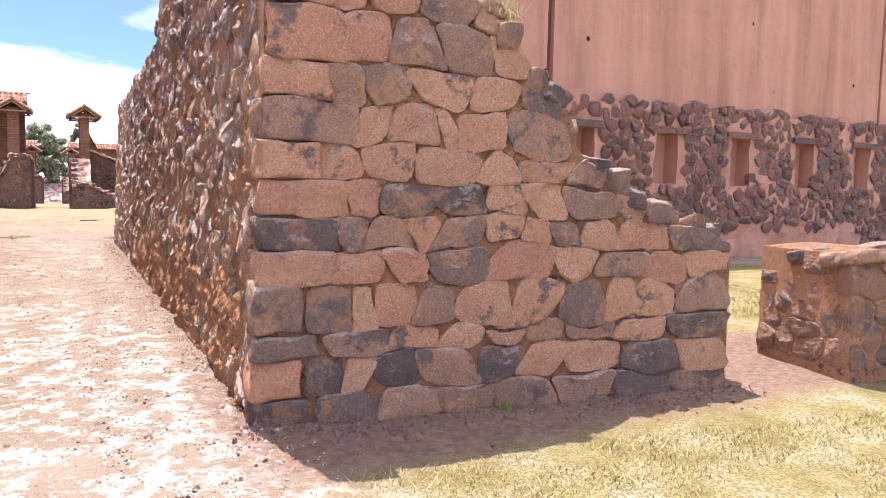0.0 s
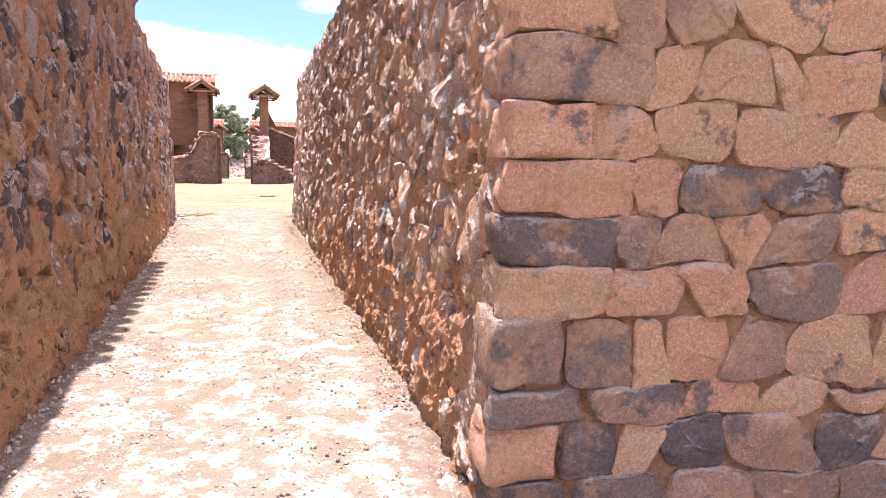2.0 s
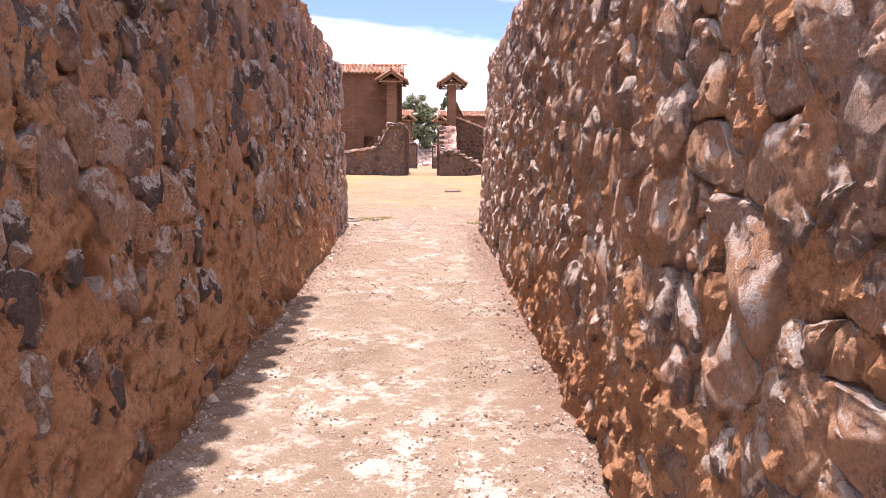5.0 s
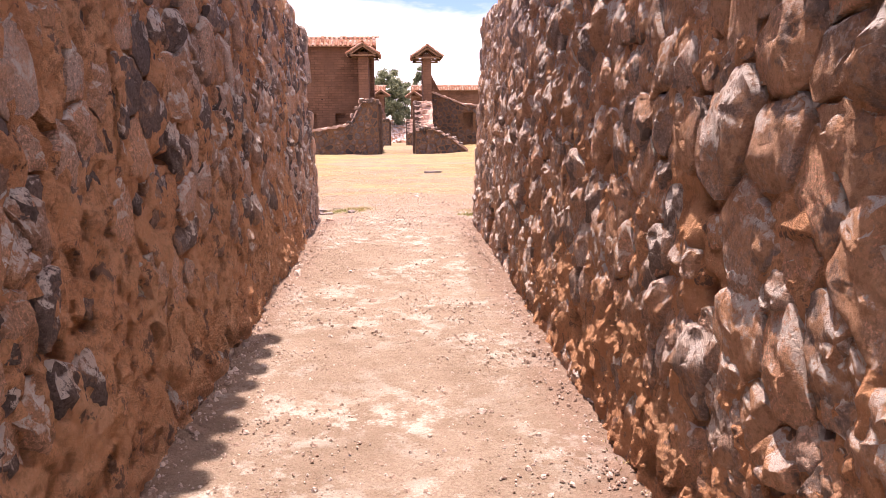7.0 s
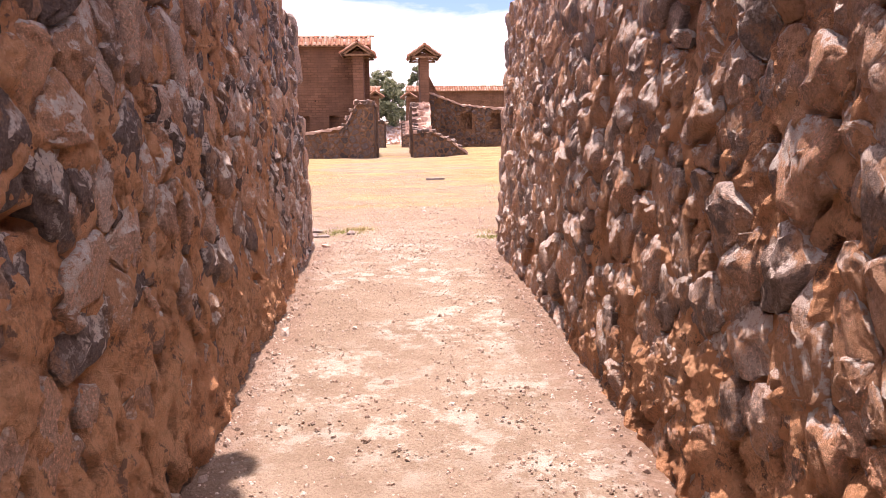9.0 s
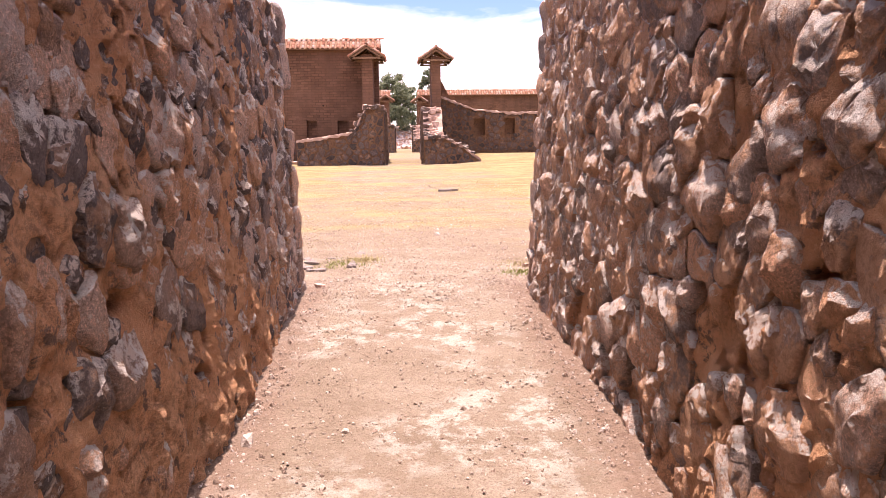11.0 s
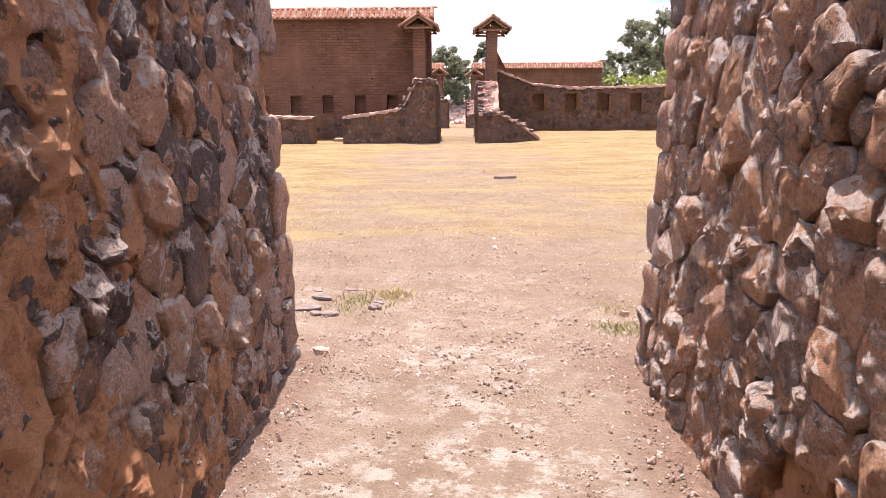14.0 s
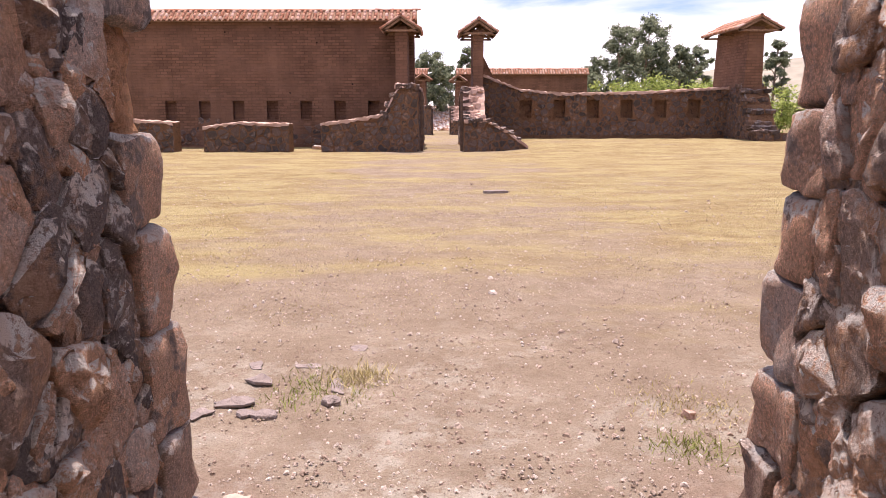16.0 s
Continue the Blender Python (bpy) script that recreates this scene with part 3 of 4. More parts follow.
def mud_cover(y0, y1, high):
    """Where mud still hides the stones low on a wall."""
    def cover(u, v):
        edge = high * (0.65 + 0.7 * noise.noise(Vector((u * 0.9, v * 0.9, 3.0))))
        return y0 < u < y1 and v < edge and noise.noise(Vector((u * 2.3, v * 2.3, 9.0))) > -0.35
    return cover


def relief(u, v):
    return (0.75 if u > 2.4 else 0.6) + 0.6 * max(0.0, noise.noise(Vector((u * 0.7, v * 0.9, 5.0))) + 0.35)


def thin_out(cover, share, seed):
    """Leaves out what the mud covers and a share of the rest."""
    pick = random.Random(seed)
    return lambda u, v: (cover(u, v) and pick.random() < 0.45) or pick.random() < (share if u < 8 else share * 0.3)


for wall, face, ln, top, seed, cover, near, one, many in (
        (wall_east, east_face, 11.58, EAST_TOP, 1, mud_cover(2.5, 10.0, 0.85), (3.4, 8.9), M_RUBBLE, M_RUBBLE_FAR),
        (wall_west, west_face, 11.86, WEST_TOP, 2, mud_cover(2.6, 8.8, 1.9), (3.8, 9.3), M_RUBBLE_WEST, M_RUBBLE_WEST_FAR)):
    peak = 3.8
    lay_stones(wall, face, ln, peak, 0.20, 0.265, rng, top, (0.018, 0.072), 0.004, 0.10, own=lambda u, v: near[0] < u < near[1] and v < 1.7,
               skip=thin_out(cover, 0.12, seed), mat=one, mat_joined=many, grow=relief, rough=1.0, dome=0.6, burst=0.10, fine=True, drop=0.18)
    lay_stones(wall, face, ln, peak, 0.12, 0.14, rng, top, (0.016, 0.045), 0.004, 0.12, skip=thin_out(cover, 0.45, seed + 5),
               mat=many, name="small_stone", grow=relief, rough=1.0, dome=0.6, burst=0.08, fine=True)


def block(name, size, seed, material, parent):
    """A squared block with worn, rounded edges and uneven faces."""
    k, verts, faces, index = 8, [], [], {}
    grid = (-1.0, -0.94, -0.7, -0.35, 0.0, 0.35, 0.7, 0.94, 1.0)
    def vert(a, b, c):
        key = (a, b, c)
        if key not in index:
            p = Vector((grid[a], grid[b], grid[c]))
            p = p / (abs(p.x) ** 12 + abs(p.y) ** 12 + abs(p.z) ** 12) ** (1 / 12)
            p = Vector((p.x * size[0] / 2, p.y * size[1] / 2, p.z * size[2] / 2))
            p += p.normalized() * (0.045 * noise.noise(p * 6 + Vector((seed * 3.1, 0, 0))) + 0.016 * noise.noise(p * 19 + Vector((seed * 3.1, 0, 0))) + 0.007 * noise.noise(p * 47 + Vector((seed * 3.1, 0, 0))))
            index[key] = len(verts)
            verts.append(p)
        return index[key]
    for axis in range(3):
        for side in (0, k):
            for i in range(k):
                for j in range(k):
                    quad = []
                    for di, dj in ((0, 0), (1, 0), (1, 1), (0, 1)):
                        c = [i + di, j + dj]
                        c.insert(axis, side)
                        quad.append(vert(*c))
                    faces.append(tuple(quad if (side == k) != (axis == 1) else reversed(quad)))
    return part(name, verts, faces, material, parent, smooth=True, crisp=32)


def corner(parent, x, y, sx, sy, courses, material, lean=0.0, seed=0, turn=0.0, long=(0.46, 0.30), skip=(), fronts=(), dark=(), dark_material=None):
    """Blocks laid long and short in turn at a wall's corner, which faces sx, sy."""
    z = -0.12
    crng = random.Random(seed)
    for j, hgt in enumerate(courses):
        lx, ly = (long if j % 2 else long[::-1])
        lx, ly = lx * crng.uniform(0.85, 1.2), ly * crng.uniform(0.85, 1.2)
        if j < len(fronts):
            lx, ly = fronts[j] + 0.055, (0.22, 0.34)[j % 2] * crng.uniform(0.85, 1.2)
        if j not in skip:
            ob = block("quoin", (lx, ly, hgt - 0.006), seed * 20 + j, dark_material if j in dark else material, parent)
            off = lean * (z + hgt / 2)
            ob.matrix_basis = pose(x - sx * (lx / 2 + off), y - sy * ly / 2, z + hgt / 2, crng.uniform(-1.5, 1.5), crng.uniform(-1.5, 1.5), turn + crng.uniform(-2, 2))
        z += hgt


corner(wall_east, 1.08, 11.90, -1, 1, (0.36, 0.30, 0.33, 0.36, 0.31, 0.28, 0.42, 0.33, 0.30), M_QUOIN, 0.045, 3, 0.0, (0.34, 0.26))
corner(wall_west, -1.075, 12.02, 1, 1, (0.38, 0.35, 0.42, 0.38, 0.33, 0.36, 0.40, 0.35), M_QUOIN, 0.035, 4, 0.0, (0.34, 0.26), skip=(5,))
COURSES = (0.22, 0.24, 0.15, 0.29, 0.21, 0.20, 0.22, 0.22, 0.25, 0.23, 0.31, 0.28, 0.26)
corner(wall_east, 1.03, -0.07, -1, -1, COURSES, M_DRESSED, 0.035, 5, -5.0, (0.48, 0.30),
       fronts=(0.30, 0.24, 0.35, 0.24, 0.40, 0.43, 0.50, 0.30, 0.53, 0.35, 0.41), dark=(0, 2, 3, 5, 8), dark_material=M_DRESSED_DARK)

# front wall that runs off from the passage's mouth
FRONT_DIR = Vector((3.45, -0.50, 0)).normalized()
FRONT_OUT = Vector((FRONT_DIR.y, -FRONT_DIR.x, 0))
front_face = Face((1.10, -0.02, 0.0), FRONT_DIR, FRONT_OUT, 0.02)
FRONT_TOP = steps([(0, 2.95), (1.0, 2.75), (1.43, 2.49), (1.65, 2.30), (1.69, 2.10), (1.89, 2.0), (2.03, 1.88), (2.07, 1.69), (2.17, 1.57), (2.37, 1.50), (2.45, 1.36),
                   (2.64, 1.28), (2.89, 1.18), (3.19, 1.10), (3.44, 0.99)])
wall_front = slab_wall("wall_front", front_face, 3.42, FRONT_TOP, 0.8, M_JOINT, 0.03, 0.010, 0.03, 2.5, fill=lambda u, v: 0.018 * noise.noise(Vector((u * 5, v * 5, 1)))
                       + 0.008 * noise.noise(Vector((u * 17, v * 17, 4))) + 0.02 * max(0, 0.9 - v) * noise.noise(Vector((u * 2, v * 2, 8))))
tagged(wall_front, "ruined dressed-stone wall stepping down to its end", "stone wall", kind="structure")
# each course: where its stones end along the wall, and their tones (d dark, o orange)
LOWER = (((0.30, 0.7, 1.1, 1.5, 1.95, 2.4, 2.9, 3.4), "ddddddd"),
         ((0.24, 0.48, 0.66, 0.95, 1.36, 1.69, 2.02, 2.48, 2.96, 3.4), "dodddoodo"),
         ((0.35, 0.76, 1.10, 1.42, 1.71, 2.01, 2.42, 2.85, 3.4), "doooddod"),
         ((0.24, 0.53, 0.67, 0.95, 1.20, 1.61, 1.97, 2.33, 2.59, 2.93, 3.4), "doodoodood"),
         ((0.40, 0.74, 1.01, 1.44, 1.92, 2.25, 2.67, 3.01, 3.4), "oodoodoo"),
         ((0.43, 0.61, 0.90, 1.06, 1.41, 1.68, 1.89, 2.11, 2.42, 2.85, 3.4), "ddodoodood"))
UPPER = (((0.50, 0.69, 1.06, 1.41, 1.69, 1.99, 2.41, 2.8), "oddoodo"), ((0.30, 0.58, 0.92, 1.38, 1.64, 2.04, 2.3), "oooood"), ((0.53, 0.76, 1.08, 1.22, 1.55, 2.03), "oooodo"),
         ((0.35, 0.59, 0.89, 1.29, 1.64, 1.95), "ddood"), ((0.41, 0.76, 1.07, 1.43, 1.75), "oddo"), ((0.35, 0.6, 0.95, 1.3, 1.6), "oodo"), ((0.38, 0.7, 1.05, 1.3), "odo"))


def bed(j, u):
    """The height of the wavy joint under course j."""
    return -0.12 + sum(COURSES[:j]) + (0.11 * noise.noise(Vector((u * 2.9, j * 3.7, 2.0))) * min(1.0, u - 0.2) if u > 0.45 else 0.01 * noise.noise(Vector((u * 3, j, 0))))


for j, (ends, tones) in enumerate(LOWER + UPPER):
    for a, b, tone in zip(ends, ends[1:], tones):
        mid_u = (a + b) / 2
        if bed(j, mid_u) + 0.08 > FRONT_TOP(mid_u):
            continue
        tip = [rng.uniform(-0.09, 0.09) * min(1.0, a / 0.8) for _ in range(4)]
        poly = [(a + tip[0], bed(j, a)), (mid_u + tip[1], bed(j, mid_u) + rng.uniform(-0.015, 0.015)), (b + tip[2], bed(j, b)), (b - tip[2], bed(j + 1, b)),
                (mid_u, bed(j + 1, mid_u) + rng.uniform(-0.015, 0.02)), (a - tip[0], bed(j + 1, a))]
        poly = [(u, min(v, FRONT_TOP(min(3.42, max(0, u))) + 0.02)) for u, v in poly]
        centre, ring = outline(poly, 0.0, 0.15, rng, 14)
        if not ring:
            continue
        ring = [(centre[0] + (x - centre[0]) * 1.025, centre[1] + (y - centre[1]) * 1.025) for x, y in ring]
        verts, faces = stone_shape(front_face, centre, ring, rng.uniform(0.026, 0.058), rng, 0.15 if j > 4 and b < 1.3 else 0.45, 0.6, fine=True)
        mid = front_face.at(*centre)
        ob = part("stone", [q - mid for q in verts], facing(front_face, faces), M_DRESSED_DARK if tone == "d" else M_DRESSED, wall_front, smooth=True, crisp=38)
        ob.location = mid

def crown(parent, face, top, spots, depth, material, seed, size=(0.30, 0.34, 0.20)):
    """Loose-set stones along the broken top of a wall."""
    crng = random.Random(seed)
    for u in spots:
        f = [s * crng.uniform(0.7, 1.3) for s in size]
        ob = block("top_stone", f, seed + u * 7, material, parent)
        q = face.at(u, top(u) + 0.01, -crng.uniform(0.6, 1.0) * depth)
        ob.matrix_basis = Matrix.Translation(q) @ pose(0, 0, 0, crng.uniform(-14, 14), crng.uniform(-18, 18), crng.uniform(-40, 40) + math.degrees(math.atan2(face.a.y, face.a.x)))


crown(wall_front, front_face, FRONT_TOP, [1.2 + 0.17 * i for i in range(13)], 0.14, M_DRESSED_DARK, 91, (0.19, 0.26, 0.13))
crown(wall_front, front_face, FRONT_TOP, [1.3 + 0.29 * i for i in range(8)], 0.55, M_DRESSED_DARK, 92, (0.26, 0.32, 0.14))

# low wall beyond the gap
low_face = Face((5.55, -0.80, 0.0), FRONT_DIR, FRONT_OUT, 0.03)
wall_low = slab_wall("wall_low", low_face, 6.0, lambda u: 0.93 + 0.03 * math.sin(u * 3), 0.95, M_MUD, 0.1, 0.01, 0.08)
tagged(wall_low, "low ruined stone wall with pale clay top", "stone wall", kind="structure")
lay_stones(wall_low, low_face, 6.0, 0.93, 0.27, 0.20, rng, None, (0.02, 0.05), 0.004, 0.15, own=lambda u, v: u < 2.5, mat=M_LOW, mat_joined=M_RUBBLE_FAR, fine=True, rough=0.7)
low_end = Face(low_face.at(0, 0) - FRONT_OUT * 0.95, FRONT_OUT, -FRONT_DIR, 0.03)
lay_stones(wall_low, low_end, 0.95, 0.93, 0.27, 0.20, rng, None, (0.02, 0.05), 0.004, 0.15, own=lambda u, v: True, mat=M_LOW, fine=True, rough=0.7)

crown(wall_low, low_face, lambda u: 0.88, [0.16 + 0.36 * i for i in range(16)], 0.17, M_DRESSED_DARK, 93, (0.36, 0.34, 0.11))
crown(wall_low, low_face, lambda u: 0.88, [0.18 + 0.45 * i for i in range(13)], 0.75, M_DRESSED_DARK, 94, (0.40, 0.40, 0.11))

# tall plastered wall with niches behind it
NICHES = [(6.22 + 2.13 * i, 6.84 + 2.13 * i, 1.6, 2.58) for i in range(5)]
tall_face = Face((1.95, 6.2, 0.0), (1, 0, 0), (0, -1, 0), 0.0)
tall_base = slab_wall("wall_tall", tall_face, 28.0, lambda u: 3.12 + 0.09 * math.sin(u * 2.3) + 0.05 * math.sin(u * 7.1), 0.9, M_ADOBE, 0.14, 0.04, 0.12, holes=NICHES)
tagged(tall_base, "tall wall of stone below and smooth adobe above", "adobe wall", kind="structure")
lay_stones(tall_base, tall_face, 24.0, 3.4, 0.27, 0.20, rng, lambda u: 3.22 + 0.16 * noise.noise(Vector((u * 1.9, 7, 0))), (0.03, 0.11), 0.004, 0.16, own=lambda u, v: 5.0 < u < 10.5, mat=M_REDDISH, mat_joined=M_REDDISH_FAR, rough=0.9, drop=0.08,
           skip=lambda u, v: v < 0.6 + 0.5 * noise.noise(Vector((u, v, 0))) or any(a - 0.07 < u < b + 0.07 and c - 0.07 < v < d + 0.2 for a, b, c, d in NICHES))
for a, b, c, d in NICHES:
    vv, ff = box(1.95 + a - 0.16, 1.95 + b + 0.16, 6.13, 6.5, d, d + 0.13)
    part("lintel", vv, ff, M_REDDISH, tall_base)
for i, (a, b) in enumerate(((0.0, 5.78), (5.92, 15.7), (15.8, 28.0))):
    f = Face((1.95 + a, 6.3, 3.0), (1, 0, 0), (0, -1, 0), 0.0)
    ob = slab_wall("adobe_panel", f, b - a, lambda u: 3.6, 0.7, M_ADOBE, 0.5, 0.02, 0.4, 0.7, tall_base, base=-0.4)
vv, ff = box(7.70, 17.8, 6.42, 6.95, 2.7, 6.58)
part("adobe_core", vv, ff, M_ADOBE_DARK, tall_base)

# ---- the far enclosures ----
def tile_mesh(length=0.46, radius=0.105, thick=0.016):
    verts, faces, k = [], [], 6
    for y, r in ((0.0, radius), (length, radius * 0.86)):
        for rr in (r, r - thick):
            for i in range(k + 1):
                a = math.pi * i / k
                verts.append((rr * math.cos(a), y, rr * math.sin(a)))
    m = k + 1
    for i in range(k):
        faces.append((i, i + 1, 2 * m + i + 1, 2 * m + i))
        faces.append((m + i + 1, m + i, 3 * m + i, 3 * m + i + 1))
        faces.append((i + 1, i, m + i, m + i + 1))
    return mesh_of("roof_tile", verts, faces, M_TILE, True)


TILE = tile_mesh()


def gable_roof(parent, x0, x1, y0, y1, eave, ridge, along, trng, spacing=0.27, both=True):
    """A pitched tile roof: deck, rafters, tiles in rows. along: the axis of the ridge."""
    roof = new("roof")
    roof.parent = parent
    cx, cy = (x0 + x1) / 2, (y0 + y1) / 2
    half = (x1 - x0) / 2 if along == "y" else (y1 - y0) / 2
    length = (y1 - y0) if along == "y" else (x1 - x0)
    slope = math.hypot(half, ridge - eave)
    ang = math.atan2(ridge - eave, half)
    turn = Matrix.Rotation(0.0 if along == "y" else -math.pi / 2, 4, "Z")
    frame_m = Matrix.Translation((cx, cy, eave)) @ turn
    th = 0.07
    verts, faces = [], []
    for y in (-length / 2, length / 2):
        for x, z in ((-half, 0), (0, ridge - eave), (half, 0), (half, -th), (0, ridge - eave - th * 1.2), (-half, -th)):
            verts.append(frame_m @ Vector((x, y, z)))
    for i in range(6):
        faces.append((i, (i + 1) % 6, 6 + (i + 1) % 6, 6 + i))
    faces += [(5, 4, 1, 0), (4, 3, 2, 1), (6, 7, 10, 11), (7, 8, 9, 10)]
    part("deck", verts, faces, M_WOOD, roof)
    for side in ((-1, 1) if both else (-1,)):
        rows = max(1, round(slope / 0.40))
        cols = max(2, round(length / spacing))
        for c in range(cols):
            for r in range(rows):
                ob = new("tile", TILE)
                ob.parent = roof
                d = slope * (r / rows) - 0.04
                base = Vector((side * (half - d * math.cos(ang)), -length / 2 + length * (c + 0.5) / cols, d * math.sin(ang) - 0.01))
                ob.matrix_basis = frame_m @ Matrix.Translation(base) @ Matrix.Rotation(side * math.pi / 2, 4, "Z") @ Matrix.Rotation(ang - 0.03, 4, "X") @ pose(
                    trng.uniform(-0.01, 0.01), trng.uniform(-0.02, 0.02), 0, 0, 0, trng.uniform(-3, 3))
    for c in range(max(2, round(length / 0.4))):
        ob = new("ridge_tile", TILE)
        ob.parent = roof
        ob.matrix_basis = frame_m @ pose(0, -length / 2 + 0.4 * c, ridge - eave - 0.01, trng.uniform(-2, 2), 0, 0)
    return roof


def cap_pillar(x0, x1, y0, y1, z0, top, label, over=0.62, roof_len=None):
    """An adobe end pillar under a small pitched roof on timber."""
    thing = new("adobe_pillar")
    verts, faces = box(x0, x1, y0, y1, z0, top)
    for q in verts:
        q.x += (0.05 if q.x < (x0 + x1) / 2 else -0.05) * (1 if q.z > z0 else -1)
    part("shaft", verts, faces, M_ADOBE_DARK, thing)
    cx = (x0 + x1) / 2
    half = (x1 - x0) / 2 + over
    gable_roof(thing, cx - half, cx + half, y0 - 0.45, y1 + (roof_len or 0.3), top - 0.12, top + 0.50, "y", rng)
    for y in (y0 - 0.35, (y0 + y1) / 2, y1 + 0.15):
        vv, ff = box(cx - half + 0.1, cx + half - 0.1, y - 0.05, y + 0.05, top - 0.27, top - 0.17)
        part("tie_beam", vv, ff, M_WOOD, thing)
        for s in (-1, 1):
            vv, ff = box(-0.05, 0.05, -0.05, 0.05, 0, math.hypot(half - 0.12, 0.58))
            m = Matrix.Translation((cx + s * (half - 0.1), y, top - 0.24)) @ Matrix.Rotation(-s * math.atan2(half - 0.12, 0.56), 4, "Y")
            part("rafter", [m @ q for q in vv], ff, M_WOOD, thing)
    return tagged(thing, label, "pillar", "capped pillars")


def stone_run(name, origin, along, out, length, top, thick, label, wide=0.36, high=0.30, base=-0.3, ends=True, own=None, holes=(), step=0.2):
    face = Face(origin, along, out, 0.02)
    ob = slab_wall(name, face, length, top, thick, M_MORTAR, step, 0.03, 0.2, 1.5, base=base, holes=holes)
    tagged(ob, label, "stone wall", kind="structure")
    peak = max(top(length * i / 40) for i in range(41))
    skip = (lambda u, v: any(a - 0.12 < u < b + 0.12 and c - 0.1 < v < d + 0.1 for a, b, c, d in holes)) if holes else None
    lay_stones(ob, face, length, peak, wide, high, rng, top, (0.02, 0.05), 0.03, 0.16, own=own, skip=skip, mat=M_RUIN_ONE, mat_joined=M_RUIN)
    return ob


def capping(parent, face, length, top, thick, t=0.05):
    """A pale clay skin on the top of a wall."""
    verts, faces, k = [], [], max(3, int(length / 0.15))
    across = (0.05, 0.0, -thick * 0.3, -thick * 0.6, -thick, -thick - 0.04)
    m = len(across) + 1
    for i in range(k + 1):
        u = length * i / k
        for d in across:
            verts.append(face.at(u, top(u) + t * rng.uniform(0.2, 1.2) + rng.uniform(-0.03, 0.05), d + rng.uniform(-0.02, 0.02)))
        verts.append(face.at(u, top(u) - rng.uniform(0.02, 0.12), 0.045))
    for i in range(k):
        a, b = m * i, m * i + m
        faces.append((a + m - 1, b + m - 1, b, a))
        faces += [(a + c, b + c, b + c + 1, a + c + 1) for c in range(m - 2)]
    part("capping", verts, facing(face, faces), M_CAPPING, parent, "pale crumbling clay capping")


def enclosure(y0, g, near):
    """Passage walls, low fronts, capped pillars and the long middle walls of one enclosure."""
    # low fronts with their rise to the passage
    ltop = steps([(0, 1.28), (1.4, 1.44), (2.9, 1.70), (3.2, 2.25), (3.6, 2.95), (4.45, 2.95)])
    a = stone_run("wall_low_front", (-5.6, y0, g), (1, 0, 0), (0, -1, 0), 4.48, ltop, 0.9, "ruined stone front wall rising to a pillar")
    capping(a, Face((-5.6, y0, g), (1, 0, 0), (0, -1, 0)), 4.48, ltop, 0.9)
    rtop = steps([(0, 1.40), (0.9, 1.46), (2.1, 0.88), (2.95, 0.2)])
    b = stone_run("wall_low_front", (0.98, y0, g), (1, 0, 0), (0, -1, 0), 2.96, rtop, 0.9, "ruined stone front wall stepping down to the grass")
    capping(b, Face((0.98, y0, g), (1, 0, 0), (0, -1, 0)), 2.96, rtop, 0.9)
    for depth in (0.1, 0.5):
        crown(a, Face((-5.6, y0, g), (1, 0, 0), (0, -1, 0)), ltop, [2.9 + 0.24 * i for i in range(7)], depth, M_CAPPING if depth > 0.3 else M_RUIN_ONE, 61 + depth * 10, (0.30, 0.30, 0.22))
        crown(b, Face((0.98, y0, g), (1, 0, 0), (0, -1, 0)), rtop, [0.3 + 0.36 * i for i in range(7)], depth, M_RUIN_ONE, 71 + depth * 10, (0.34, 0.34, 0.14))
    # passage sides
    for s, start in ((1, 1.02), (-1, -1.12)):
        ptop = steps([(0, 1.42), (1.0, 1.7), (2.2, 2.9), (6.4, 2.95), (7.4, 2.8), (11.9, 2.2)]) if s > 0 else steps([(0, 2.95), (6, 2.95), (11.9, 2.3)])
        c = stone_run("wall_passage", (start, y0 + 0.04, g), (0, 1, 0), (-s, 0, 0), 11.9, ptop, 0.95, "ruined stone passage wall in the next enclosure", 0.5, 0.4)
        capping(c, Face((start, y0 + 0.04, g), (0, 1, 0), (-s, 0, 0)), 11.9, ptop, 0.95)
        if s > 0:
            for depth in (0.12, 0.45, 0.85):
                crown(c, Face((start, y0 + 0.04, g), (0, 1, 0), (-s, 0, 0)), ptop, [0.25 + 0.33 * i + depth * 0.2 for i in range(7)], depth, M_CAPPING if depth > 0.3 else M_RUIN_ONE, 81 + depth * 10, (0.36, 0.32, 0.20))
        post_v, post_f = box(start - s * 0.14 - 0.06, start - s * 0.14 + 0.06, y0 + 0.5, y0 + 0.62, g - 0.2, g + 2.75)
        post = new("door_post")
        part("timber", post_v, post_f, M_BLACK, post)
        tagged(post, "dark upright timber post against the passage wall", "post", "door posts")
    cap_pillar(1.5, 2.12, y0 + 4.0, y0 + 6.9, g + 2.6, g + 5.85, "narrow adobe pillar with a small tiled roof")
    cap_pillar(-2.42, -1.72, y0 + 4.0, y0 + 6.9, g + 2.6, g + 6.0, "adobe pillar with a small tiled roof beside the long wall")


enclosure(42.58, -0.22, True)
enclosure(85.2, -1.1, False)

# separate low pieces of the far front
for x0, ln, pts in ((-11.0, 3.95, [(0, 1.12), (1.6, 1.32), (3.95, 1.24)]), (-15.6, 3.25, [(0, 1.5), (3.25, 1.33)])):
    st = steps(pts)
    ob = stone_run("wall_low_piece", (x0, 42.58, -0.2), (1, 0, 0), (0, -1, 0), ln, st, 0.9, "low ruined stone wall with clay top on dry grass")
    capping(ob, Face((x0, 42.58, -0.2), (1, 0, 0), (0, -1, 0)), ln, st, 0.9)


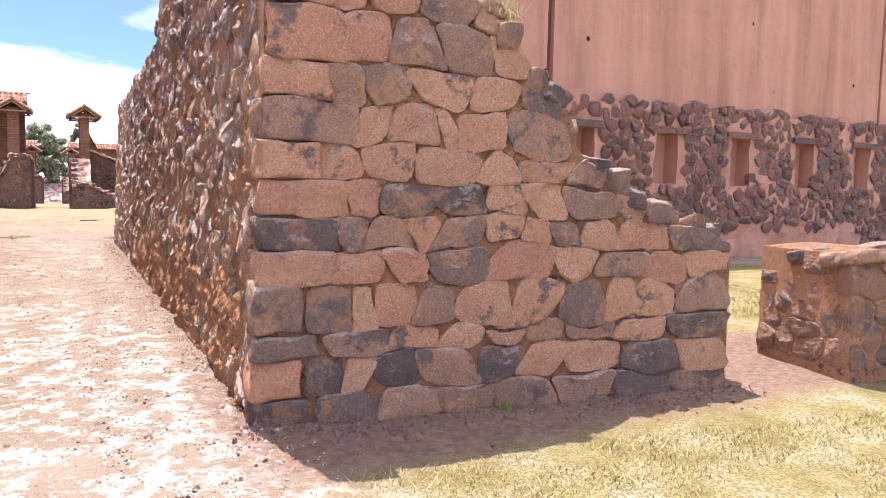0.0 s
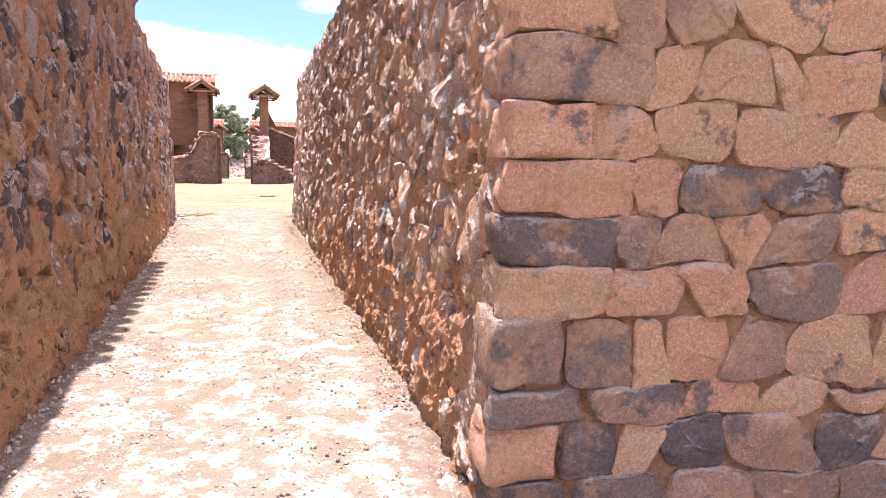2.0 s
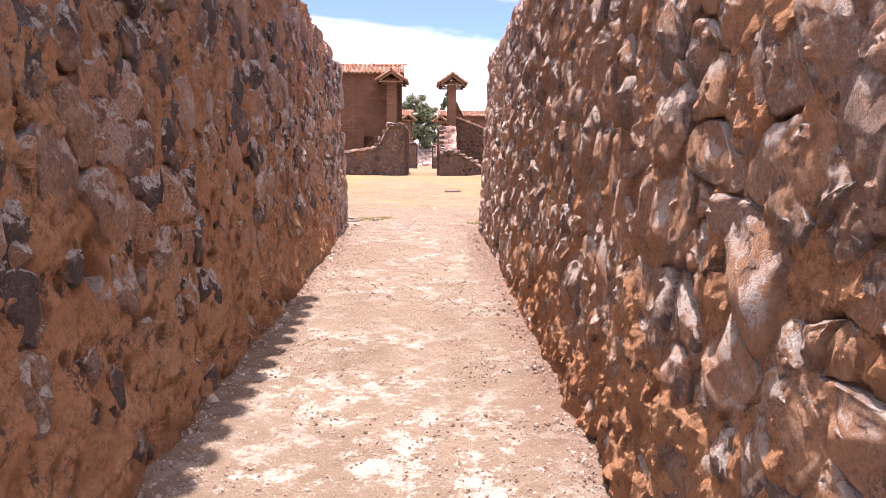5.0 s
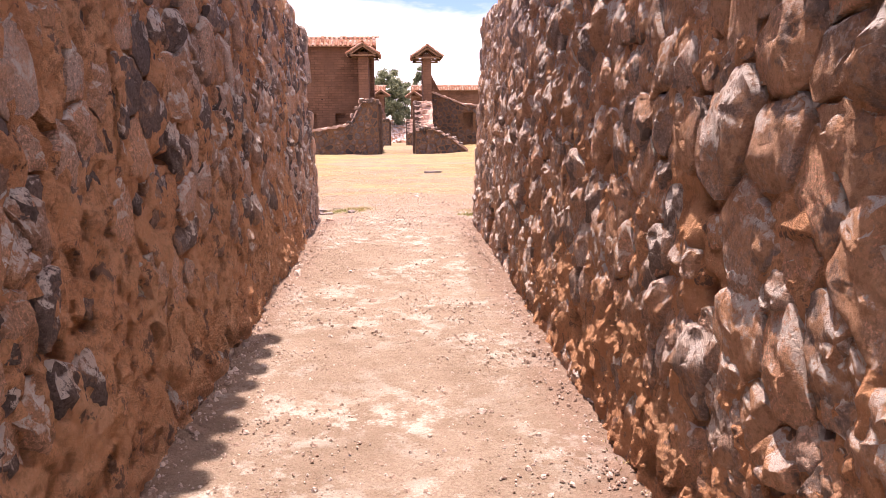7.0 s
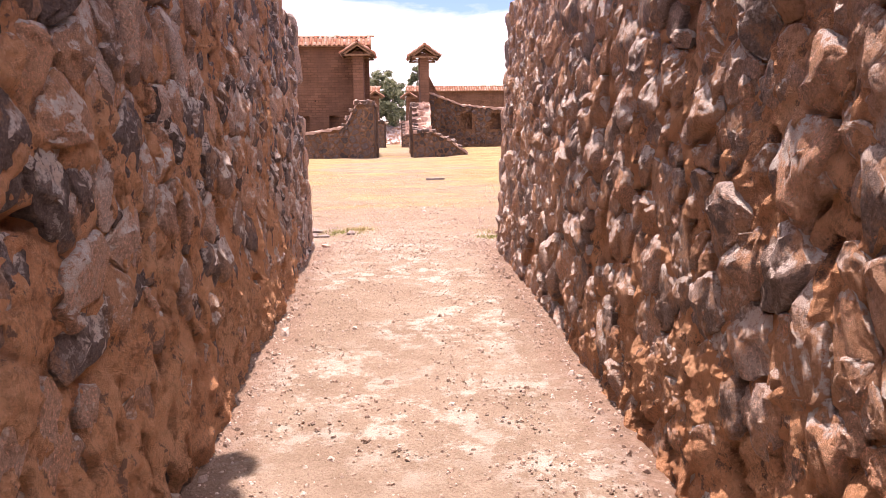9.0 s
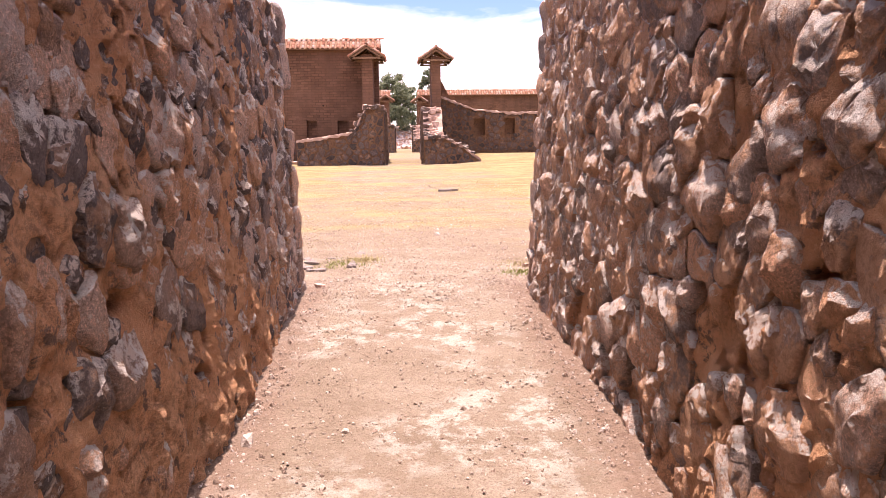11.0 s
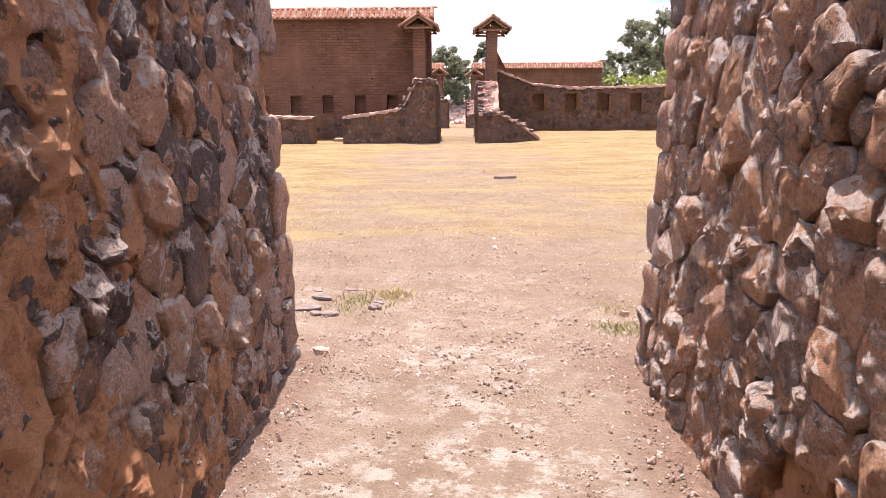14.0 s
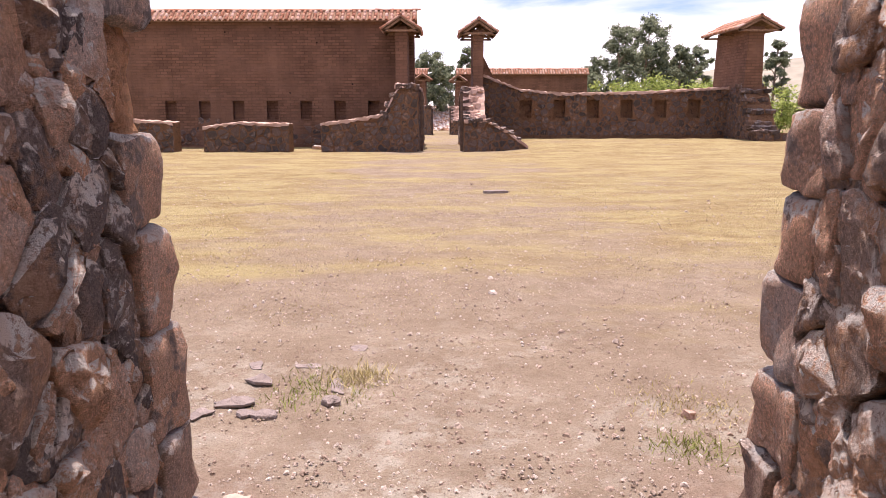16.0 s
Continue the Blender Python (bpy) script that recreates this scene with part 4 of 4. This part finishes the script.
def long_wall(x0, x1, y, g, roofed, label):
    """The tall middle wall: stone foot with niches, adobe above, tile coping."""
    ln = x1 - x0
    niches = [(ln - 2.52 - 1.83 * i, ln - 1.90 - 1.83 * i, 1.38, 2.36) for i in range(int(ln / 1.83) - 1)]
    face = Face((x0, y, g), (1, 0, 0), (0, -1, 0), 0.004)
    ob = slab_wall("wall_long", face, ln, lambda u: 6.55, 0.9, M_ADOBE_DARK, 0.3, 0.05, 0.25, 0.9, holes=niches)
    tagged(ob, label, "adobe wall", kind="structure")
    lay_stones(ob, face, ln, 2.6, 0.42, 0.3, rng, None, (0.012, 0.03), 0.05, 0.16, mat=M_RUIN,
               skip=lambda u, v: v > 1.2 + 1.1 * noise.noise(Vector((u * 0.7, v * 0.5, 1))) or any(a - 0.12 < u < b + 0.12 and c - 0.1 < v < d + 0.1 for a, b, c, d in niches))
    gable_roof(ob, x0 - 0.1, x1 + 0.15, y - 0.42, y + 1.32, g + 6.5, g + 7.1, "x", rng, 0.29)
    return ob


long_wall(-17.5, -1.5, 48.8, -0.2, True, "tall brown adobe wall with niches and tile coping")
long_wall(1.7, 16.3, 91.4, -1.1, True, "distant adobe wall with red tile coping")
long_wall(-9.0, -1.7, 91.4, -1.1, True, "distant adobe wall with red tile coping")

# ruined middle wall to the east, with its niches
RN = [(2.18 + 1.83 * i, 2.83 + 1.83 * i, 0.95, 1.92) for i in range(6)]
rt = steps([(0, 3.3), (0.9, 2.95), (2.2, 2.45), (4.6, 2.22), (9, 2.3), (12.6, 2.5), (13.7, 2.55)])
ruin = stone_run("wall_ruin", (2.0, 48.8, 0.28), (1, 0, 0), (0, -1, 0), 13.7, rt, 0.9, "long ruined stone wall with a row of niches", 0.34, 0.26, -0.6, holes=RN)
capping(ruin, Face((2.0, 48.8, 0.28), (1, 0, 0), (0, -1, 0)), 13.7, rt, 0.9)
stub = slab_wall("adobe_stub", Face((2.05, 48.9, 3.0), (1, 0, 0), (0, -1, 0)), 0.9, steps([(0, 1.75), (0.3, 1.2), (0.7, 0.4), (0.9, 0.1)]), 0.6, M_ADOBE_DARK, 0.1, 0.05, 0.1, parent=ruin)

# capped tower of adobe at the ruin's east end
cap_pillar(15.5, 16.35, 46.9, 51.2, 2.5, 5.8, "broad adobe pier with a tiled roof over a stone foot", 0.75)
foot_top = steps([(0, 0.5), (0.9, 1.0), (1.5, 2.0), (2.2, 2.9), (6.8, 2.9)])
tf = stone_run("wall_tower_foot", (15.42, 44.9, -0.05), (0, 1, 0), (-1, 0, 0), 6.8, foot_top, 1.3, "stone foot of the capped pier stepping down")
for depth in (0.15, 0.5, 0.9, 1.25):
    crown(tf, Face((15.42, 44.9, -0.05), (0, 1, 0), (-1, 0, 0)), foot_top, [0.2 + 0.36 * i for i in range(8)], depth, M_RUIN_ONE, 51 + depth * 10, (0.42, 0.40, 0.22))
stone_run("wall_tower_front", (15.42, 44.9, -0.05), (1, 0, 0), (0, -1, 0), 1.6, lambda u: 0.6, 0.5, "low broken stone end of the pier foot")


# ---- trees, shrubs, hill ----
def leaf_cloud(blobs, count, size, trng):
    verts, faces = [], []
    total = sum(b[3] ** 2 for b in blobs)
    for bx, by, bz, br in blobs:
        for _ in range(int(count * br * br / total)):
            d = Vector((trng.gauss(0, 1), trng.gauss(0, 1), trng.gauss(0, 1))).normalized() * br * trng.uniform(0.15, 1.0) * trng.choice((1.0, 1.0, 1.45))
            c = Vector((bx + d.x, by + d.y, bz + d.z * 0.85))
            a = Vector((trng.gauss(0, 1), trng.gauss(0, 1), trng.gauss(0, 1) - 0.5)).normalized() * size * trng.uniform(0.6, 1.4)
            b = a.orthogonal().normalized() * size * 0.45
            k = len(verts)
            verts += [c - a, c + b, c + a, c - b]
            faces.append((k, k + 1, k + 2, k + 3))
    return verts, faces


def limb(points, radii, verts, faces, k=7):
    base = len(verts)
    for p, r in zip(points, radii):
        for i in range(k):
            a = 2 * math.pi * i / k
            verts.append(Vector(p) + Vector((r * math.cos(a), r * math.sin(a), 0)))
    for j in range(len(points) - 1):
        for i in range(k):
            a, b = base + j * k + i, base + j * k + (i + 1) % k
            faces.append((a, b, b + k, a + k))


def eucalyptus(x, y, height, width, seed, label, leaves=12000):
    trng = random.Random(seed)
    g = ground_z(x, y)
    tree = group_of("eucalyptus_tree", (x, y, g))
    verts, faces = [], []
    lean = trng.uniform(-0.6, 0.6)
    trunk = [(lean * t * t, 0.3 * math.sin(t * 3), height * 0.88 * t) for t in (0, 0.2, 0.4, 0.6, 0.8, 1.0)]
    limb(trunk, [0.32, 0.27, 0.22, 0.16, 0.10, 0.04], verts, faces)
    blobs = []
    for i in range(17):
        t = 0.36 + 0.62 * i / 16
        ang = i * 2.4 + trng.uniform(-0.5, 0.5)
        reach = width * (0.5 - 0.36 * abs(t - 0.55) / 0.45) * trng.uniform(0.5, 1.15)
        start = Vector((lean * t * t, 0.2, height * t * 0.86))
        end = start + Vector((math.cos(ang) * reach, math.sin(ang) * reach, height * trng.uniform(0.05, 0.12)))
        limb([start, (start + end) / 2 + Vector((0, 0, 0.2)), end], [0.10, 0.07, 0.03], verts, faces, 5)
        blobs.append((end.x, end.y, end.z, width * trng.uniform(0.08, 0.15)))
        for _ in range(3):
            blobs.append((end.x + trng.gauss(0, 0.11) * width, end.y + trng.gauss(0, 0.11) * width, end.z + trng.gauss(0, 0.07) * width, width * trng.uniform(0.04, 0.10)))
        if trng.random() < 0.6:
            blobs.append((end.x + trng.uniform(-1, 1), end.y + trng.uniform(-1, 1), end.z - trng.uniform(0.4, 1.4), width * trng.uniform(0.08, 0.15)))
    blobs.append((lean, 0.2, height * 0.93, width * 0.14))
    part("trunk", verts, faces, M_BARK, tree, smooth=True)
    lv, lf = leaf_cloud(blobs, leaves, 0.2, trng)
    part("crown", lv, lf, M_LEAF, tree)
    return tagged(tree, label, "tree", "eucalyptus trees")


EUC = "dark green eucalyptus tree behind the ruins"
for x, y, hgt, wid, seed in ((24.5, 110, 14.2, 8.0, 1), (28.3, 112, 16.0, 7.2, 2), (31.0, 116, 12.5, 5.5, 3), (33.5, 112, 12.2, 4.4, 4), (37.5, 118, 12.6, 5.0, 5),
                             (42.5, 112, 9.0, 5.0, 12), (20.5, 114, 9.0, 6.0, 6), (-2.4, 128, 12.5, 7.5, 7), (0.6, 131, 10.5, 6.0, 8), (3.6, 108, 11.5, 3.4, 9), (48.5, 116, 13.0, 4.5, 10)):
    eucalyptus(x, y, hgt, wid, seed, EUC)


def shrub(x, y, r, high, seed, label):
    trng = random.Random(seed)
    g = ground_z(x, y)
    ob = group_of("shrub", (x, y, g))
    verts, faces = [], []
    blobs = []
    for i in range(11):
        a, d = trng.uniform(0, 6.28), r * trng.uniform(0.1, 0.9)
        end = (math.cos(a) * d, math.sin(a) * d, high * trng.uniform(0.45, 0.92))
        limb([(0, 0, 0), (end[0] * 0.5, end[1] * 0.5, end[2] * 0.6), end], [0.08, 0.05, 0.02], verts, faces, 5)
        blobs.append((*end, r * trng.uniform(0.25, 0.5)))
        blobs.append((end[0], end[1], end[2] * 0.5, r * trng.uniform(0.3, 0.5)))
    part("stems", verts, faces, M_BARK, ob)
    lv, lf = leaf_cloud(blobs, 4200, 0.17, trng)
    part("foliage", lv, lf, M_BUSH, ob)
    return tagged(ob, label, "shrub", "bright shrubs")


for i, (x, y, r, hgt) in enumerate(((18.5, 86, 2.6, 5.8), (21.6, 87, 2.8, 6.6), (25.0, 86, 2.9, 6.4), (28.6, 88, 2.6, 5.6), (32.0, 92, 2.3, 5.0), (36.5, 88, 2.8, 5.8), (40.5, 84, 2.8, 6.6))):
    shrub(x, y, r, hgt, 40 + i, "bright yellow-green shrub beyond the ruined wall")

# far hill
hv, hf = [], []
NX, NY = 40, 10
for j in range(NY + 1):
    for i in range(NX + 1):
        x, y = -900 + 2600 * i / NX, 900 + 900 * j / NY
        t = j / NY
        hgt = math.sin(math.pi * min(1, t * 0.9 + 0.05)) * (45 + 60 * math.exp(-((x - 640) / 260) ** 2) - 42 * math.exp(-((x - 100) / 330) ** 2))
        hv.append((x, y, -12 + max(0, hgt + 8 * noise.noise(Vector((x * 0.006, y * 0.006, 0))))))
for j in range(NY):
    for i in range(NX):
        a = j * (NX + 1) + i
        hf.append((a, a + 1, a + NX + 2, a + NX + 1))
tagged(part("backdrop_hill", hv, hf, M_HILL, smooth=True), "hazy brown hillside on the horizon", "hill", kind="structure")

# the passage's own west pier, above the stonework
cap_pillar(-2.2, -1.42, 4.3, 7.1, 3.45, 5.6, "adobe pier with a tiled roof above the passage wall", 0.37, 1.2)

# ---- loose stones, gravel, grass ----
def scatter_chips(name, count, where, size, material, seed, label, flat=0.55):
    """Many small angular chips on the ground, in one mesh."""
    crng = random.Random(seed)
    verts, faces = [], []
    while count > 0:
        spot = where(crng)
        if spot is None:
            continue
        count -= 1
        x, y = spot
        r = size * crng.lognormvariate(0, 0.45)
        z = ground_z(x, y) + 0.002 + 0.035 * noise.fractal(Vector((x * 0.8, y * 0.8, 0)), 0.8, 2.0, 3)
        k, a0 = len(verts), crng.uniform(0, 6.28)
        for i in range(5):
            a = a0 + i * 1.2566
            rr = r * crng.uniform(0.65, 1.2)
            verts.append((x + rr * math.cos(a), y + rr * math.sin(a), z - r * 0.2))
        for i in range(3):
            a = a0 + 0.5 + i * 2.09
            rr = r * crng.uniform(0.35, 0.75)
            verts.append((x + rr * math.cos(a), y + rr * math.sin(a), z + r * flat * crng.uniform(0.7, 1.3)))
        faces += [(k, k + 1, k + 5), (k + 1, k + 2, k + 6, k + 5), (k + 2, k + 3, k + 6), (k + 3, k + 4, k + 7, k + 6), (k + 4, k, k + 5, k + 7), (k + 5, k + 6, k + 7)]
    tagged(part(name, verts, faces, material), label, "gravel", kind="stuff")


def in_passage(r):
    x = r.uniform(-1.05, 1.08)
    if r.random() > 0.35 + 0.65 * abs(x):
        return None
    return x, r.uniform(-4.5, 12.5)


def in_court(r):
    y = 11.2 + 17 * r.random() ** 1.6
    x = r.gauss(0.2, 1.0 + (y - 11) * 0.38)
    if y < 13 and (r.random() > (y - 11) / 2 or (abs(x) > 1.0 and y < 12.2)):
        return None
    return x, y


scatter_chips("gravel", 15000, in_passage, 0.0065, M_PEBBLE, 3, "pale pink gravel chips on the path")
scatter_chips("gravel", 17000, in_court, 0.008, M_PEBBLE, 4, "pale pink gravel chips on the court")
scatter_chips("gravel", 3500, lambda r: (r.uniform(-3.5, 1.3), r.uniform(-4, 0)), 0.007, M_PEBBLE, 5, "pale pink gravel chips before the passage")


def along_front(r):
    p = front_face.at(r.uniform(-0.2, 3.6), 0, abs(r.gauss(0.05, 0.22)) + 0.02)
    return p.x, p.y


scatter_chips("rubble_chips", 420, along_front, 0.010, M_REDDISH_FAR, 6, "small fallen stones at the wall's foot", 0.8)
scatter_chips("rubble_chips", 700, lambda r: (r.choice((-1, 1)) * (1.0 - abs(r.gauss(0, 0.05))), r.uniform(0, 11.8)), 0.011, M_PEBBLE, 8,
              "small fallen stones along the passage walls", 0.8)


def grass(name, count, where, high, wide, material, seed, label):
    crng = random.Random(seed)
    verts, faces = [], []
    while count > 0:
        spot = where(crng)
        if spot is None:
            continue
        count -= 1
        x, y, *zz = spot
        z = zz[0] if zz else ground_z(x, y) + 0.035 * noise.fractal(Vector((x * 0.8, y * 0.8, 0)), 0.8, 2.0, 3) - 0.004
        a, h = crng.uniform(0, 6.28), high * crng.uniform(0.4, 1.3)
        bx, by = math.cos(a) * wide, math.sin(a) * wide
        lx, ly = crng.gauss(0, 0.6) * h, crng.gauss(0, 0.6) * h
        k = len(verts)
        verts += [(x - bx, y - by, z), (x + bx, y + by, z), (x + lx, y + ly, z + h)]
        faces.append((k, k + 1, k + 2))
    tagged(part(name, verts, faces, material), label, "grass", kind="stuff")


def on_lawn(r):
    x, y = r.uniform(1.0, 9.0), r.uniform(-3.9, 5.5)
    edge = -0.80 - 0.145 * (x - 1.1)
    if y > edge and not (x > 7.2 or y > 1.2):
        return None
    if x < 1.9 and r.random() > (x - 0.9):
        return None
    if noise.noise(Vector((x * 1.8, y * 1.8, 2))) < -0.25 * r.random() - 0.05:
        return None
    return x, y


def on_court(r):
    y = 13.5 + 17 * r.random()
    x = r.uniform(-9, 9)
    if noise.noise(Vector((x * 0.5, y * 0.4, 4))) < 0.1 - 0.35 * min(1, (y - 13.5) / 5) - 0.1 * abs(x) / 5:
        return None
    return x, y


grass("grass", 75000, on_lawn, 0.03, 0.0045, M_DRYGRASS, 11, "short dry yellow grass of the lawn")
grass("grass", 9000, on_lawn, 0.03, 0.0045, M_GREENGRASS, 12, "green blades among the dry lawn")
grass("grass", 40000, on_court, 0.022, 0.005, M_DRYGRASS, 13, "short straw-coloured grass of the court")


def tuft(x, y, r0, count, high, material, seed, label, z=None):
    grass("grass_tuft", count, (lambda r: (x + r.gauss(0, r0), y + r.gauss(0, r0))) if z is None else (lambda r: (x + r.gauss(0, r0), y + r.gauss(0, r0), z)),
          high, 0.004, material, seed, label)


tuft(-0.62, 13.55, 0.12, 500, 0.05, M_DRYGRASS, 21, "pale green tuft between flat stones")
tuft(-0.85, 13.3, 0.16, 400, 0.04, M_GREENGRASS, 22, "green tuft between flat stones")
tuft(1.15, 12.55, 0.10, 350, 0.04, M_GREENGRASS, 23, "small green tuft beside the wall's end")
tuft(1.35, 13.1, 0.18, 500, 0.035, M_DRYGRASS, 24, "dry tuft beside the wall's end")
tuft(2.62, -0.33, 0.03, 60, 0.06, M_GREENGRASS, 25, "small green weed at the wall's foot")
p_top = front_face.at(1.52, 0, -0.15)
tuft(p_top.x, p_top.y, 0.07, 260, 0.16, M_DRYGRASS, 26, "dry grass growing on the wall's top", 2.5)
tuft(-0.6, 0.9, 0.05, 40, 0.02, M_GREENGRASS, 27, "sparse green blades in the gravel")


def loose_stone(x, y, sx, sy, sz, turn, seed, name, label, mat, cat):
    """One worn, angular stone lying on the ground."""
    srng = random.Random(seed)
    ob = block(name, (2 * sx, 2 * sy, 2 * sz), seed, mat, None)
    for v in ob.data.vertices:
        v.co.x *= 1 + 0.35 * noise.noise(Vector((v.co.y * 9, seed, 0)))
        v.co.y *= 1 + 0.45 * noise.noise(Vector((v.co.x * 9, seed, 5)))
    ob.matrix_world = pose(x, y, ground_z(x, y) + sz * 0.5, srng.uniform(-5, 5), srng.uniform(-5, 5), turn)
    return tagged(ob, label, cat, "loose stones")


for i, (x, y, sx, sy, sz, a) in enumerate(((-0.70, 13.12, 0.06, 0.05, 0.05, 20), (-0.72, 13.4, 0.05, 0.16, 0.03, 10), (-1.08, 12.98, 0.11, 0.04, 0.03, -10), (-1.28, 13.15, 0.16, 0.06, 0.02, 15),
                                           (-1.42, 12.98, 0.09, 0.06, 0.02, 60), (-0.66, 14.1, 0.07, 0.08, 0.03, 0), (-1.2, 13.5, 0.10, 0.05, 0.02, -20), (-0.95, 13.75, 0.12, 0.05, 0.02, 5),
                                           (-1.15, 13.0, 0.06, 0.04, 0.02, 40), (-1.3, 13.75, 0.05, 0.09, 0.02, 15))):
    loose_stone(x, y, sx * 0.75, sy * 0.75, sz * 0.36, a, 60 + i, "flat_stone", "flat grey stone set in the ground", M_SLAB, "stone")
loose_stone(-0.93, 12.04, 0.05, 0.036, 0.02, 10, 80, "loose_stone", "pale loose stone at the passage's mouth", M_CAPPING, "stone")
loose_stone(1.27, 12.92, 0.03, 0.025, 0.03, 10, 81, "loose_stone", "small pale stone in the grass", M_CAPPING, "stone")
loose_stone(1.15, 25.2, 0.26, 0.10, 0.04, 0, 82, "flat_slab", "flat stone slab lying in the court", M_SLAB, "stone")
loose_stone(0.5, 0.0, 0.055, 0.04, 0.015, 0, 83, "clod", "dark reddish clod of earth on the path", M_BLACK, "clod")
loose_stone(-6.2, 45.6, 0.3, 0.2, 0.12, 0, 84, "fallen_stone", "fallen stone in a gap of the far front", M_RUBBLE, "stone")

# rubble bank far behind the second passage
def bank(x0, x1, y0, y1, high, seed, label):
    brng = random.Random(seed)
    verts, faces = [], []
    for _ in range(700):
        t = brng.random()
        x, y = x0 + (x1 - x0) * brng.random(), y0 + (y1 - y0) * t
        r = brng.uniform(0.2, 0.55)
        z = ground_z(x, y) + high * t * (0.75 + 0.5 * abs(x - (x0 + x1) / 2) / (x1 - x0)) - r * 0.3
        k = len(verts)
        q = Euler((brng.uniform(0, 6), brng.uniform(0, 6), brng.uniform(0, 6))).to_matrix()
        vv, ff = box(-r, r, -r * 0.7, r * 0.7, -r * 0.5, r * 0.5)
        verts += [q @ p * brng.uniform(0.8, 1.2) + Vector((x, y, z)) for p in vv]
        faces += [tuple(i + k for i in f) for f in ff]
    tagged(part("rubble_bank", verts, faces, M_RUBBLE_FAR), label, "rubble", kind="stuff")


bank(-4.0, 4.0, 122, 134, 4.5, 31, "grey bank of fallen stones closing the view")
